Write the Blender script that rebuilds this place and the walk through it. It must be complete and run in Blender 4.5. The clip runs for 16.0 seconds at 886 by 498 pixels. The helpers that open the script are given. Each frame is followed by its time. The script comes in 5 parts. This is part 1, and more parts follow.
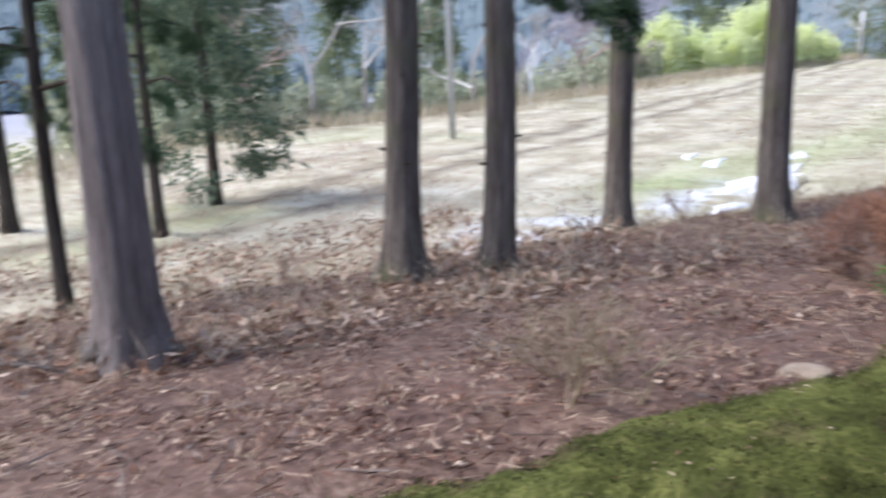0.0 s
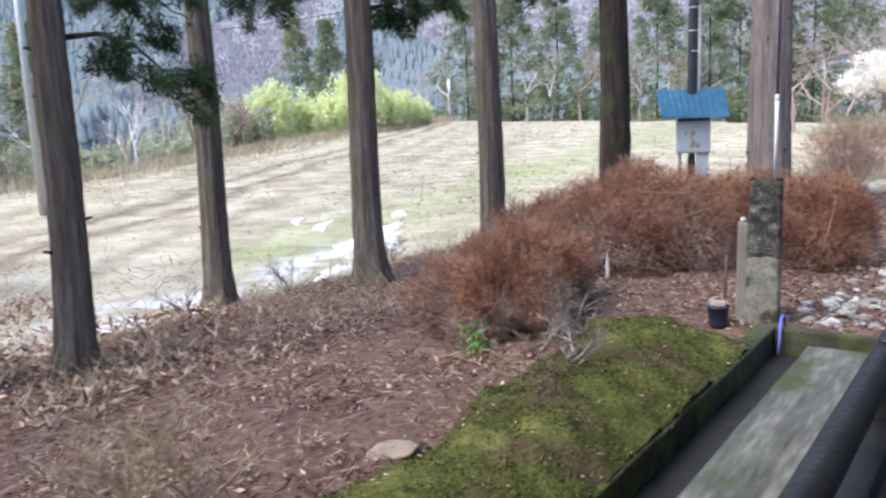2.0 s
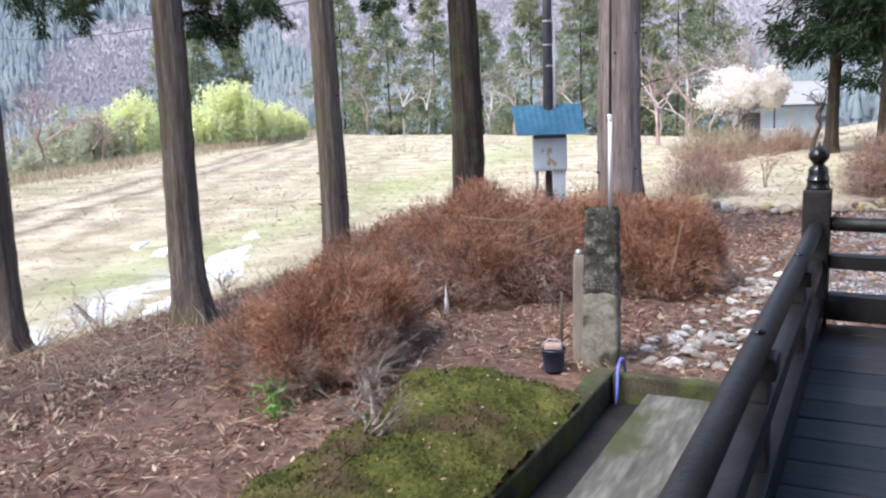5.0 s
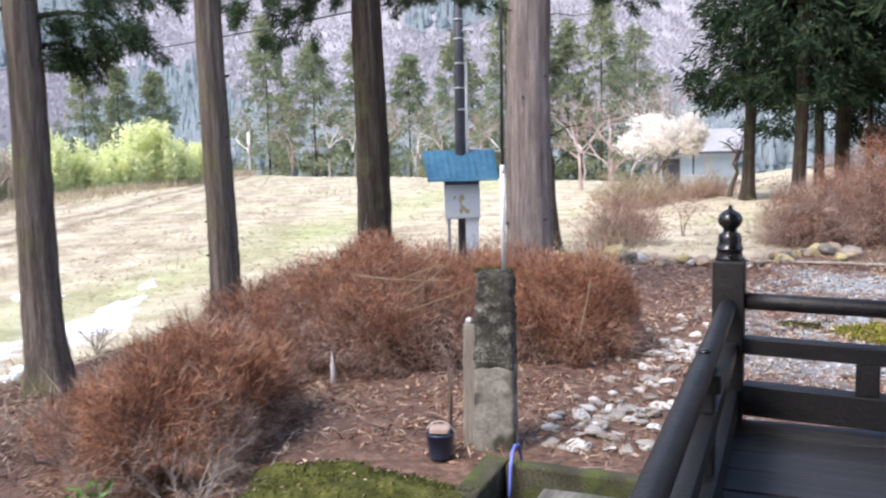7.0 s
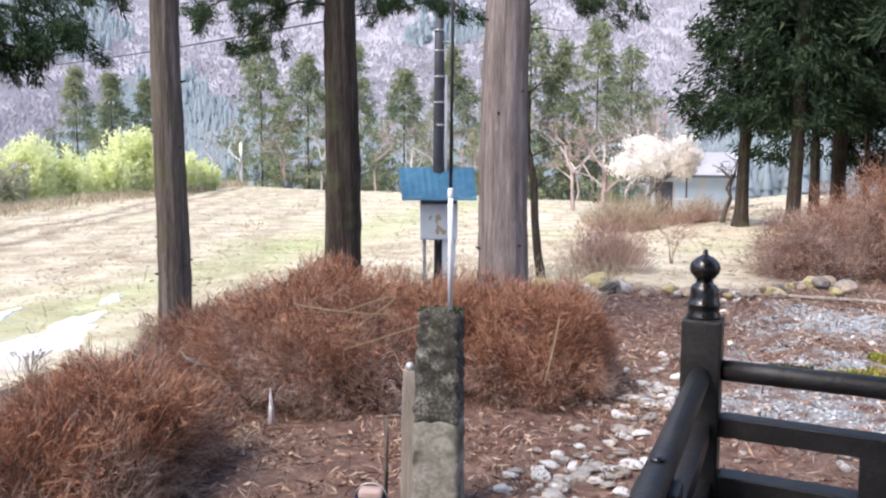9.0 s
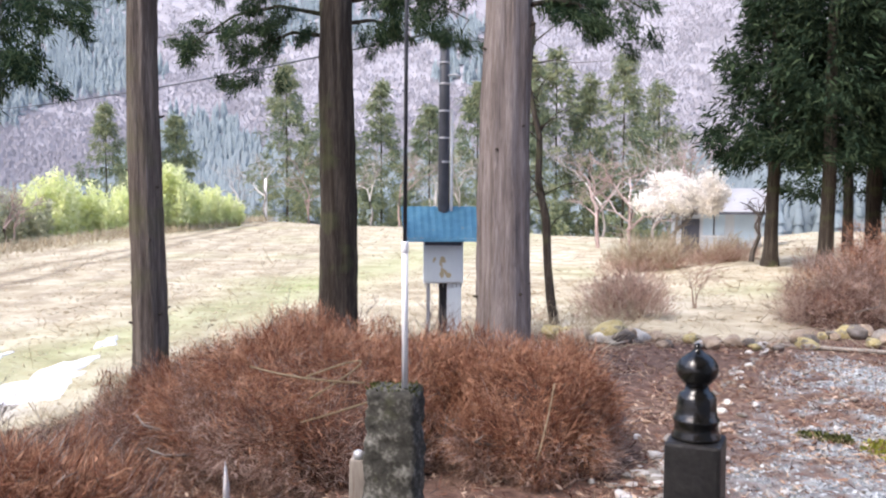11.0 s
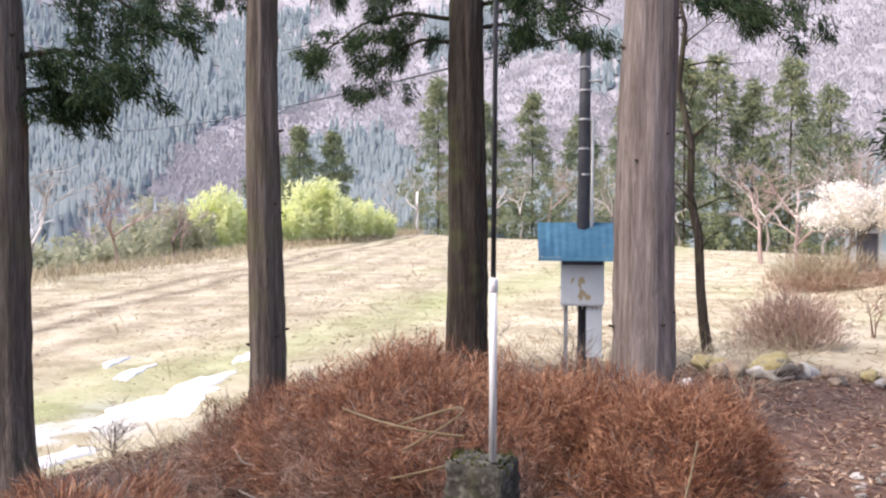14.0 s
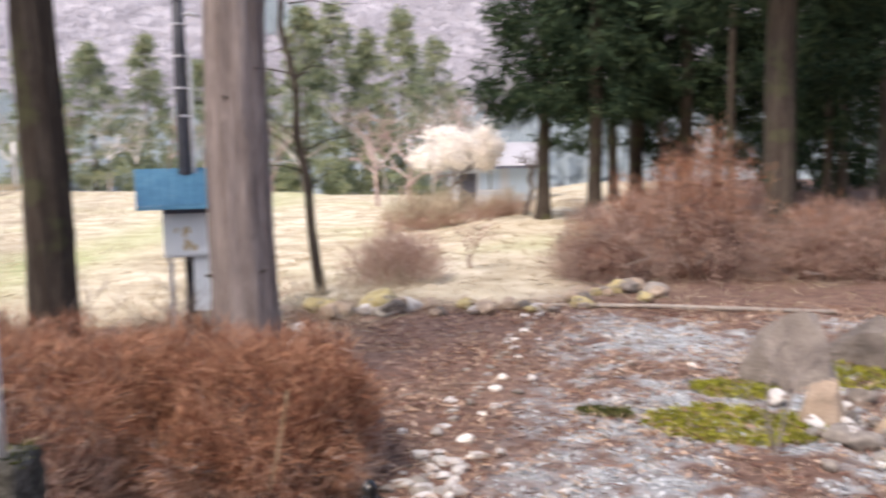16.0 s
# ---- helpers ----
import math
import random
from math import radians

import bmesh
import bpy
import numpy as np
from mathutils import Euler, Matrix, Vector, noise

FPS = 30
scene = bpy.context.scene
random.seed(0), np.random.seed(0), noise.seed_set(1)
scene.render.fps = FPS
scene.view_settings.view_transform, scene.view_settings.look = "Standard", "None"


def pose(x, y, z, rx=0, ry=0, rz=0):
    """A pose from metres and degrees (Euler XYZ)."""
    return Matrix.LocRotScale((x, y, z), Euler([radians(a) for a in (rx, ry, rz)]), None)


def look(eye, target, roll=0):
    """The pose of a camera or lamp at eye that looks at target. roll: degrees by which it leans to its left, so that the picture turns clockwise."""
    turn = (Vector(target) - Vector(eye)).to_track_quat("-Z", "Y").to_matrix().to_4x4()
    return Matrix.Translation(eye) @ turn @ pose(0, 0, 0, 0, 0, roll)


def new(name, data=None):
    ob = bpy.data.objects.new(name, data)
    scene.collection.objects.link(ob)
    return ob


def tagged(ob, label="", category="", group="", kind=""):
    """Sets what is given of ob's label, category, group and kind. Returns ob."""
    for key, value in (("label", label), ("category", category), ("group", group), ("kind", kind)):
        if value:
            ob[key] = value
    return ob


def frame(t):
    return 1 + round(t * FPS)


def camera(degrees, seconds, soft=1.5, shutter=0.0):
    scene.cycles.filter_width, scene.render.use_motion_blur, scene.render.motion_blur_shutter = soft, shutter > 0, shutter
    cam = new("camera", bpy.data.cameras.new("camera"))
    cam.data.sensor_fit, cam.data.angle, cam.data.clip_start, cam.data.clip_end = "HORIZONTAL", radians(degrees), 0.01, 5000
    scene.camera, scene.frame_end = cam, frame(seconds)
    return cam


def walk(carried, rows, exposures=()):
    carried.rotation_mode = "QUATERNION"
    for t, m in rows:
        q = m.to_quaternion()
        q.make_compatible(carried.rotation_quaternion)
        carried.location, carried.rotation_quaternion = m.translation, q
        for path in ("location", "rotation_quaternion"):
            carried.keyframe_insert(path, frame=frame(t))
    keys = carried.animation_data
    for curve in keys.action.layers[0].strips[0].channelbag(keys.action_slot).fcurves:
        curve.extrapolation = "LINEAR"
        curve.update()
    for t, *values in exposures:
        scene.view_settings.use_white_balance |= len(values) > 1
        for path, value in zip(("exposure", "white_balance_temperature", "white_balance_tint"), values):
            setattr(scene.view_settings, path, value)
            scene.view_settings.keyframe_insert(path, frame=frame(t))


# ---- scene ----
cam = camera(54.5, 16.0, 2.2, 0.5)
PATH = [
    (0, (0.568, -0.137, 1.285), (-1.178, 0.722, 0.825), -2.2),
    (0.5, (0.51, -0.027, 1.301), (-1.052, 1.145, 0.87), -2.5),
    (1, (0.406, 0.098, 1.327), (-0.989, 1.478, 0.939), -2.5),
    (1.5, (0.393, 0.286, 1.326), (-0.892, 1.773, 0.956), -2.4),
    (2, (0.418, 0.506, 1.339), (-0.821, 2.036, 0.986), -2.4),
    (2.5, (0.446, 0.677, 1.337), (-0.701, 2.273, 0.967), -2.7),
    (3, (0.398, 0.85, 1.336), (-0.706, 2.479, 0.982), -2.5),
    (3.5, (0.336, 1.095, 1.353), (-0.688, 2.78, 1.019), -1.8),
    (4, (0.342, 1.292, 1.344), (-0.691, 2.971, 1.005), -2.4),
    (6.5, (0.291, 2.52, 1.388), (-0.651, 4.262, 1.11), -1.4),
    (7, (0.237, 2.761, 1.386), (-0.647, 4.538, 1.141), -1.4),
    (7.5, (0.196, 2.981, 1.408), (-0.637, 4.783, 1.164), -1.5),
    (8, (0.192, 3.249, 1.394), (-0.663, 5.041, 1.154), -0.9),
    (8.5, (0.201, 3.463, 1.412), (-0.685, 5.242, 1.19), -0.8),
    (9, (0.178, 3.677, 1.4), (-0.696, 5.464, 1.191), 0.2),
    (11.5, (0.118, 4.819, 1.475), (-0.86, 6.559, 1.36), -0.6),
    (12, (0.139, 4.92, 1.485), (-0.915, 6.618, 1.391), -1.7),
    (12.5, (0.121, 5.138, 1.525), (-1.008, 6.789, 1.523), -0.2),
    (13, (0.07, 5.275, 1.512), (-1.133, 6.871, 1.437), -0.1),
    (13.5, (-0.046, 5.453, 1.519), (-1.263, 7.039, 1.465), 0.3),
    (14, (-0.121, 5.599, 1.513), (-1.354, 7.171, 1.412), -0.0),
    (14.5, (-0.096, 5.748, 1.511), (-1.266, 7.365, 1.384), 0.2),
    (15, (-0.063, 5.962, 1.512), (-1.051, 7.694, 1.366), 0.4),
    (15.5, (-0.039, 6.086, 1.517), (-0.859, 7.897, 1.297), -0.4),
    (16, (-0.045, 6.175, 1.432), (-0.52, 8.104, 1.204), -1.1),
]
walk(cam, [(t, look(eye, target, roll)) for t, eye, target, roll in PATH], [(0.0, 1.66, 6250, 11), (4.0, 1.77, 6600, 12), (7.0, 1.86, 6850, 14), (11.5, 1.83, 7050, 16), (16.0, 1.76, 7650, 18)])

# ---- light ----
world = bpy.data.worlds.new("sky")
scene.world = world
world.use_nodes = True
wn = world.node_tree
sky = wn.nodes.new("ShaderNodeTexSky")
sky.sky_type = 'NISHITA'
sky.sun_disc = False
sky.sun_elevation = radians(48)
sky.sun_rotation = radians(200)
sky.air_density, sky.dust_density, sky.ozone_density = 1.0, 1.5, 1.5
wn.nodes["Background"].inputs[1].default_value = 0.15
wn.links.new(sky.outputs[0], wn.nodes["Background"].inputs[0])
sun = new("sun", bpy.data.lights.new("sun", 'SUN'))
sun.data.energy, sun.data.angle, sun.data.color = 1.2, radians(25), (1.0, 0.985, 0.96)
sun.matrix_world = look((0, 0, 0), (0.30, 0.60, -1.0))

rng = np.random.default_rng(7)


# ---- materials ----
def material(name, colors, scale=5.0, rough=0.9, bump=0.3, stretch=(1, 1, 1), fine=60.0, island=0.0, obrand=0.0, metal=0.0, spots=None, spec=0.3, thin=0.0, deep=0.02):
    """colors: dark to light, mixed by noise at two scales. island / obrand: how much each piece differs."""
    m = bpy.data.materials.new(name)
    m.use_nodes = True
    nt = m.node_tree
    b = nt.nodes["Principled BSDF"]
    b.inputs["Roughness"].default_value, b.inputs["Metallic"].default_value = rough, metal
    b.inputs["Specular IOR Level"].default_value = spec
    tc = nt.nodes.new("ShaderNodeTexCoord")
    mp = nt.nodes.new("ShaderNodeMapping")
    mp.inputs["Scale"].default_value = stretch
    nt.links.new(tc.outputs["Object"], mp.inputs[0])
    n1, n2 = nt.nodes.new("ShaderNodeTexNoise"), nt.nodes.new("ShaderNodeTexNoise")
    for n, s in ((n1, scale), (n2, fine)):
        n.inputs["Scale"].default_value, n.inputs["Detail"].default_value = s, 5
        nt.links.new(mp.outputs[0], n.inputs["Vector"])
    mix = nt.nodes.new("ShaderNodeMath")
    mix.operation = 'MULTIPLY_ADD'
    mix.inputs[1].default_value = 0.45
    nt.links.new(n2.outputs[0], mix.inputs[0])
    sc = nt.nodes.new("ShaderNodeMath")
    sc.operation = 'MULTIPLY'
    sc.inputs[1].default_value = 0.55
    nt.links.new(n1.outputs[0], sc.inputs[0])
    nt.links.new(sc.outputs[0], mix.inputs[2])
    fac = mix.outputs[0]
    rnd = None
    if island:
        rnd = nt.nodes.new("ShaderNodeNewGeometry").outputs["Random Per Island"]
    elif obrand:
        rnd = nt.nodes.new("ShaderNodeObjectInfo").outputs["Random"]
    if rnd is not None:
        k = island or obrand
        sh = nt.nodes.new("ShaderNodeMath")
        sh.operation = 'MULTIPLY_ADD'
        sh.inputs[1].default_value, sh.inputs[2].default_value = k, -k / 2
        nt.links.new(rnd, sh.inputs[0])
        ad = nt.nodes.new("ShaderNodeMath")
        nt.links.new(fac, ad.inputs[0]), nt.links.new(sh.outputs[0], ad.inputs[1])
        fac = ad.outputs[0]
    ramp = nt.nodes.new("ShaderNodeValToRGB")
    el = ramp.color_ramp.elements
    while len(el) < len(colors):
        el.new(0.5)
    for i, c in enumerate(colors):
        el[i].position = 0.3 + 0.4 * i / max(1, len(colors) - 1)
        el[i].color = (*c, 1)
    nt.links.new(fac, ramp.inputs[0])
    out = ramp.outputs[0]
    if spots:
        col, s2, lo, hi = spots
        n3 = nt.nodes.new("ShaderNodeTexNoise")
        n3.inputs["Scale"].default_value, n3.inputs["Detail"].default_value = s2, 6
        nt.links.new(tc.outputs["Object"], n3.inputs["Vector"])
        r3 = nt.nodes.new("ShaderNodeValToRGB")
        r3.color_ramp.elements[0].position, r3.color_ramp.elements[1].position = lo, hi
        nt.links.new(n3.outputs[0], r3.inputs[0])
        mx = nt.nodes.new("ShaderNodeMixRGB")
        mx.inputs[2].default_value = (*col, 1)
        nt.links.new(r3.outputs[0], mx.inputs[0]), nt.links.new(out, mx.inputs[1])
        out = mx.outputs[0]
    nt.links.new(out, b.inputs["Base Color"])
    if thin:
        # thin twigs and leaves let part of the light through
        tr, mxs = nt.nodes.new("ShaderNodeBsdfTranslucent"), nt.nodes.new("ShaderNodeMixShader")
        mxs.inputs[0].default_value = thin
        nt.links.new(out, tr.inputs["Color"])
        nt.links.new(b.outputs[0], mxs.inputs[1]), nt.links.new(tr.outputs[0], mxs.inputs[2])
        nt.links.new(mxs.outputs[0], nt.nodes["Material Output"].inputs["Surface"])
    if bump:
        bp = nt.nodes.new("ShaderNodeBump")
        bp.inputs["Strength"].default_value, bp.inputs["Distance"].default_value = bump, deep
        nt.links.new(mix.outputs[0], bp.inputs["Height"])
        nt.links.new(bp.outputs[0], b.inputs["Normal"])
    return m


BARK = material("cedar_bark", [(0.045, 0.037, 0.031), (0.135, 0.110, 0.093), (0.27, 0.232, 0.20)], 6, 0.95, 1.0, (3, 3, 0.15), 30, spots=((0.13, 0.13, 0.07), 1.4, 0.52, 0.72), spec=0.1, deep=0.05)
BARK_PALE = material("pale_bark", [(0.085, 0.068, 0.061), (0.20, 0.167, 0.152), (0.35, 0.305, 0.285)], 6, 0.95, 1.0, (3, 3, 0.13), 30, spec=0.1, deep=0.05)
BARK_DARK = material("dark_bark", [(0.018, 0.014, 0.011), (0.062, 0.050, 0.040), (0.14, 0.118, 0.095)], 6, 0.95, 1.0, (3, 3, 0.15), 30, spots=((0.095, 0.105, 0.05), 1.5, 0.54, 0.72), spec=0.1, deep=0.05)
TWIG = material("grey_twig", [(0.12, 0.10, 0.09), (0.30, 0.26, 0.23)], 6, 0.9, 0.2, island=0.5)
NEEDLES = material("cedar_needles", [(0.010, 0.019, 0.012), (0.023, 0.042, 0.024), (0.050, 0.072, 0.037)], 1.4, 0.9, 0, island=0.45, spec=0.05)
NEEDLES_NEAR = material("drooping_cedar_sprays", [(0.016, 0.034, 0.020), (0.040, 0.072, 0.038), (0.088, 0.125, 0.060)], 2, 0.85, 0, island=0.5, thin=0.3, spec=0.08)
NEEDLES_MID = material("grey_green_needles", [(0.06, 0.09, 0.06), (0.12, 0.16, 0.105), (0.20, 0.235, 0.15)], 1, 0.85, 0, island=0.5, thin=0.35, spec=0.08)
# needles past the field: olive green, lightened to carry haze in the colour
NEEDLES_FAR_HAZED = material("hazed_far_needles", [(0.13, 0.18, 0.13), (0.23, 0.27, 0.165), (0.37, 0.37, 0.21)], 0.12, 0.9, 0, island=0.3, thin=0.35, spec=0.05)
# mountain woods: distance haze is mixed into these two base colours
FOREST_HAZED = material("hazed_far_forest", [(0.29, 0.35, 0.375), (0.345, 0.41, 0.435), (0.41, 0.47, 0.49)], 0.02, 1, 0, island=0.2, thin=0.5, spec=0.0)
BARE_FAR_HAZED = material("hazed_bare_forest", [(0.30, 0.29, 0.31), (0.34, 0.325, 0.345), (0.38, 0.365, 0.38)], 0.012, 1, 0, island=0.04, thin=0.3, spec=0.0)
BARE_MID = material("pale_bare_branches", [(0.26, 0.225, 0.20), (0.44, 0.40, 0.37), (0.62, 0.59, 0.56)], 0.3, 0.95, 0, island=0.5, spec=0.1)
BARE_PINK = material("pinkish_bare_branches", [(0.30, 0.215, 0.195), (0.48, 0.38, 0.35)], 0.6, 0.95, 0, island=0.5, spec=0.1)
# yellow-green leaf, paled so that the colour holds some haze
BAMBOO_HAZED = material("hazed_bamboo_leaf", [(0.64, 0.69, 0.33), (0.77, 0.81, 0.46), (0.87, 0.885, 0.64)], 0.4, 0.8, 0, island=0.3, thin=0.5, spec=0.1)
SHRUB_GREEN = material("pale_green_shrub", [(0.40, 0.42, 0.29), (0.52, 0.52, 0.39)], 0.5, 0.9, 0, island=0.5, thin=0.45)
BLOSSOM = material("plum_blossom", [(0.82, 0.78, 0.72), (0.93, 0.90, 0.85)], 2, 0.8, 0, island=0.4, thin=0.4)
HEDGE = material("rusty_hedge_twigs", [(0.14, 0.057, 0.036), (0.325, 0.148, 0.090), (0.51, 0.295, 0.190)], 2.2, 0.9, 0, fine=9, island=0.6, thin=0.25, spec=0.1)
HEDGE_GREY = material("greyish_hedge_twigs", [(0.16, 0.090, 0.066), (0.36, 0.235, 0.185), (0.56, 0.43, 0.36)], 2.0, 0.9, 0, fine=9, island=0.6, thin=0.3, spec=0.1)
# darker twig brown for the filler core: inner shade put into the colour
HEDGE_CORE_SHADE = material("shade_dark_hedge_core", [(0.050, 0.028, 0.021), (0.13, 0.068, 0.048)], 9, 1, 0.8)
SHRUB_RED = material("dull_red_twigs", [(0.26, 0.155, 0.12), (0.43, 0.28, 0.22), (0.58, 0.43, 0.36)], 1.5, 0.9, 0, island=0.5, thin=0.25, spec=0.1)
STRAW = material("dry_straw", [(0.30, 0.235, 0.15), (0.46, 0.385, 0.27), (0.62, 0.55, 0.42)], 1, 0.9, 0, island=0.5, thin=0.5, spec=0.1)
LITTER = material("needle_litter", [(0.045, 0.020, 0.015), (0.165, 0.072, 0.050), (0.30, 0.165, 0.115), (0.46, 0.34, 0.25)], 1.2, 0.95, 0, island=0.85, spec=0.1)
LEAF = material("dead_leaf", [(0.16, 0.085, 0.055), (0.31, 0.195, 0.135), (0.52, 0.40, 0.31)], 2, 0.85, 0, island=0.75, spec=0.15)
MOSS = material("moss", [(0.020, 0.023, 0.009), (0.070, 0.076, 0.022), (0.18, 0.178, 0.058)], 3.2, 1, 1.0, fine=34, spots=((0.085, 0.060, 0.038), 1.9, 0.53, 0.66), spec=0.05, deep=0.05)
MOSS_TUFT = material("moss_tuft", [(0.018, 0.023, 0.010), (0.070, 0.078, 0.024), (0.20, 0.20, 0.078)], 1.5, 1, 0, island=0.45, fine=8, thin=0.3, spec=0.05)
MOSS_BRIGHT = material("bright_moss", [(0.10, 0.11, 0.016), (0.24, 0.25, 0.035), (0.40, 0.38, 0.08)], 2.4, 1, 0, island=0.4, thin=0.3, spec=0.05)
CONCRETE = material("worn_concrete", [(0.035, 0.036, 0.029), (0.11, 0.108, 0.092), (0.27, 0.262, 0.232)], 2.6, 0.75, 0.4, (2, 0.3, 1), fine=12, spots=((0.055, 0.065, 0.025), 1.6, 0.53, 0.66))
WET = material("wet_gutter_silt", [(0.020, 0.020, 0.019), (0.050, 0.047, 0.043), (0.10, 0.085, 0.070)], 3, 0.55, 0.5, fine=30)
CURB = material("mossy_concrete", [(0.016, 0.017, 0.010), (0.045, 0.043, 0.027), (0.10, 0.095, 0.065)], 4, 0.95, 0.8, fine=50, spots=((0.07, 0.095, 0.02), 2.5, 0.48, 0.62))
STONE = material("rough_grey_stone", [(0.10, 0.095, 0.08), (0.22, 0.21, 0.18), (0.36, 0.35, 0.31)], 7, 0.95, 1.0, fine=40, spots=((0.055, 0.055, 0.04), 5, 0.5, 0.62))
STONE_ROUGH = material("rough_hewn_stone", [(0.016, 0.016, 0.014), (0.055, 0.053, 0.045), (0.24, 0.235, 0.21)], 13, 0.95, 1.0, fine=50, spots=((0.075, 0.08, 0.04), 4, 0.60, 0.74))
PEBBLE = material("pale_stone", [(0.25, 0.23, 0.20), (0.42, 0.40, 0.37), (0.60, 0.585, 0.56)], 7, 0.9, 0.8, obrand=0.6, spots=((0.17, 0.11, 0.08), 3.5, 0.56, 0.66))
GRAVEL = material("pale_gravel", [(0.26, 0.28, 0.285), (0.37, 0.395, 0.40), (0.48, 0.505, 0.51)], 3, 0.9, 0, island=0.6)
ROCK = material("garden_rock", [(0.08, 0.068, 0.06), (0.18, 0.155, 0.135), (0.31, 0.28, 0.245)], 4, 0.95, 0.9, obrand=0.3)
EDGE_STONE = material("white_edging_stone", [(0.52, 0.50, 0.45), (0.70, 0.68, 0.62), (0.80, 0.78, 0.73)], 6, 0.9, 0.6)
ROCK_TAN = material("tan_rock", [(0.16, 0.12, 0.09), (0.30, 0.23, 0.17), (0.43, 0.36, 0.29)], 4, 0.95, 0.9)
ROCK_YELLOW = material("lichen_yellow_rock", [(0.20, 0.16, 0.08), (0.36, 0.30, 0.14), (0.46, 0.42, 0.30)], 5, 0.95, 0.8, fine=25, spots=((0.16, 0.14, 0.11), 4, 0.52, 0.64))
WOOD_BLACK = material("black_stained_wood", [(0.007, 0.007, 0.007), (0.017, 0.016, 0.016), (0.036, 0.034, 0.033)], 7, 0.46, 0.35, (1, 1, 1), 60, spec=0.5)
BOARD = material("dark_deck_board", [(0.016, 0.016, 0.018), (0.033, 0.034, 0.038), (0.065, 0.067, 0.072)], 5, 0.42, 0.3, (0.3, 4, 4), 50, obrand=0.35, spec=0.5)
LACQUER = material("black_metal_cap", [(0.006, 0.006, 0.006), (0.016, 0.015, 0.014)], 8, 0.22, 0.1, spec=0.7)
BLUE = material("blue_sheet_metal", [(0.06, 0.20, 0.31), (0.10, 0.29, 0.42), (0.17, 0.37, 0.49)], 5, 0.45, 0.1, spots=((0.25, 0.32, 0.33), 9, 0.66, 0.72))
BOX = material("pale_painted_metal", [(0.58, 0.63, 0.63), (0.70, 0.75, 0.74)], 4, 0.5, 0.1, spots=((0.30, 0.22, 0.12), 6, 0.68, 0.78))
RUST = material("rust_stain", [(0.42, 0.34, 0.2), (0.55, 0.46, 0.28)], 8, 0.8, 0.2)
POLE = material("dark_pole_paint", [(0.035, 0.038, 0.045), (0.075, 0.078, 0.088)], 6, 0.5, 0.2)
GREY_METAL = material("galvanised_metal", [(0.35, 0.36, 0.37), (0.50, 0.51, 0.52)], 9, 0.4, 0.1, metal=0.4)
WHITE = material("white_pvc", [(0.66, 0.67, 0.70), (0.78, 0.79, 0.82)], 5, 0.45, 0.05)
PLASTIC_NAVY = material("navy_plastic", [(0.02, 0.03, 0.07), (0.045, 0.06, 0.11)], 6, 0.4, 0.1)
PINK = material("faded_pink_plastic", [(0.33, 0.24, 0.21), (0.43, 0.33, 0.29)], 6, 0.6, 0.1)
HOSE = material("blue_hose", [(0.10, 0.13, 0.50), (0.18, 0.24, 0.68)], 6, 0.4, 0)
WOOD_GREY = material("weathered_wood", [(0.16, 0.13, 0.11), (0.34, 0.31, 0.27)], 6, 0.9, 0.5, (3, 3, 0.3), 30)
SNOW = material("old_snow", [(0.70, 0.71, 0.74), (0.88, 0.88, 0.90)], 3, 0.6, 0.4)
PLASTER = material("pale_house_wall", [(0.50, 0.55, 0.61), (0.62, 0.67, 0.72)], 2, 0.8, 0.2)
PANE = material("pale_blue_panel", [(0.42, 0.56, 0.68), (0.55, 0.68, 0.78)], 2, 0.4, 0.1)
ROOF = material("pale_roof_sheet", [(0.52, 0.52, 0.55), (0.68, 0.68, 0.70)], 3, 0.5, 0.2)
DARK = material("dark_paint_and_eave_shade", [(0.06, 0.065, 0.085), (0.11, 0.115, 0.14)], 3, 0.7, 0.1)
GREEN_LEAF = material("fresh_green_leaf", [(0.06, 0.16, 0.03), (0.14, 0.30, 0.06)], 4, 0.5, 0, island=0.4)


# ---- mesh helpers ----
def link(name, data, mat, parent=None, label="", at=None):
    ob = new(name, data)
    if mat:
        data.materials.append(mat)
    if parent:
        ob.parent = parent
    if at is not None:
        ob.matrix_basis = at
    if label:
        ob["label"] = label
    return ob


def part(name, bm, mat, parent=None, label="", smooth=True):
    me = bpy.data.meshes.new(name)
    bm.normal_update()
    bm.to_mesh(me)
    bm.free()
    if smooth:
        me.shade_smooth()
    return link(name, me, mat, parent, label)


def empty(name, at, label, category, group=""):
    ob = new(name)
    ob.matrix_basis = at
    return tagged(ob, label, category, group)


def soup(name, verts, faces):
    me = bpy.data.meshes.new(name)
    v, fc = np.asarray(verts, np.float32), np.asarray(faces, np.int32)
    k = fc.shape[1]
    me.vertices.add(len(v)), me.loops.add(fc.size), me.polygons.add(len(fc))
    me.vertices.foreach_set("co", v.ravel())
    me.loops.foreach_set("vertex_index", fc.ravel())
    me.polygons.foreach_set("loop_start", np.arange(0, fc.size, k))
    me.update(calc_edges=True)
    me.validate()
    return me


def unit(v):
    return v / np.maximum(np.linalg.norm(v, axis=1, keepdims=True), 1e-9)


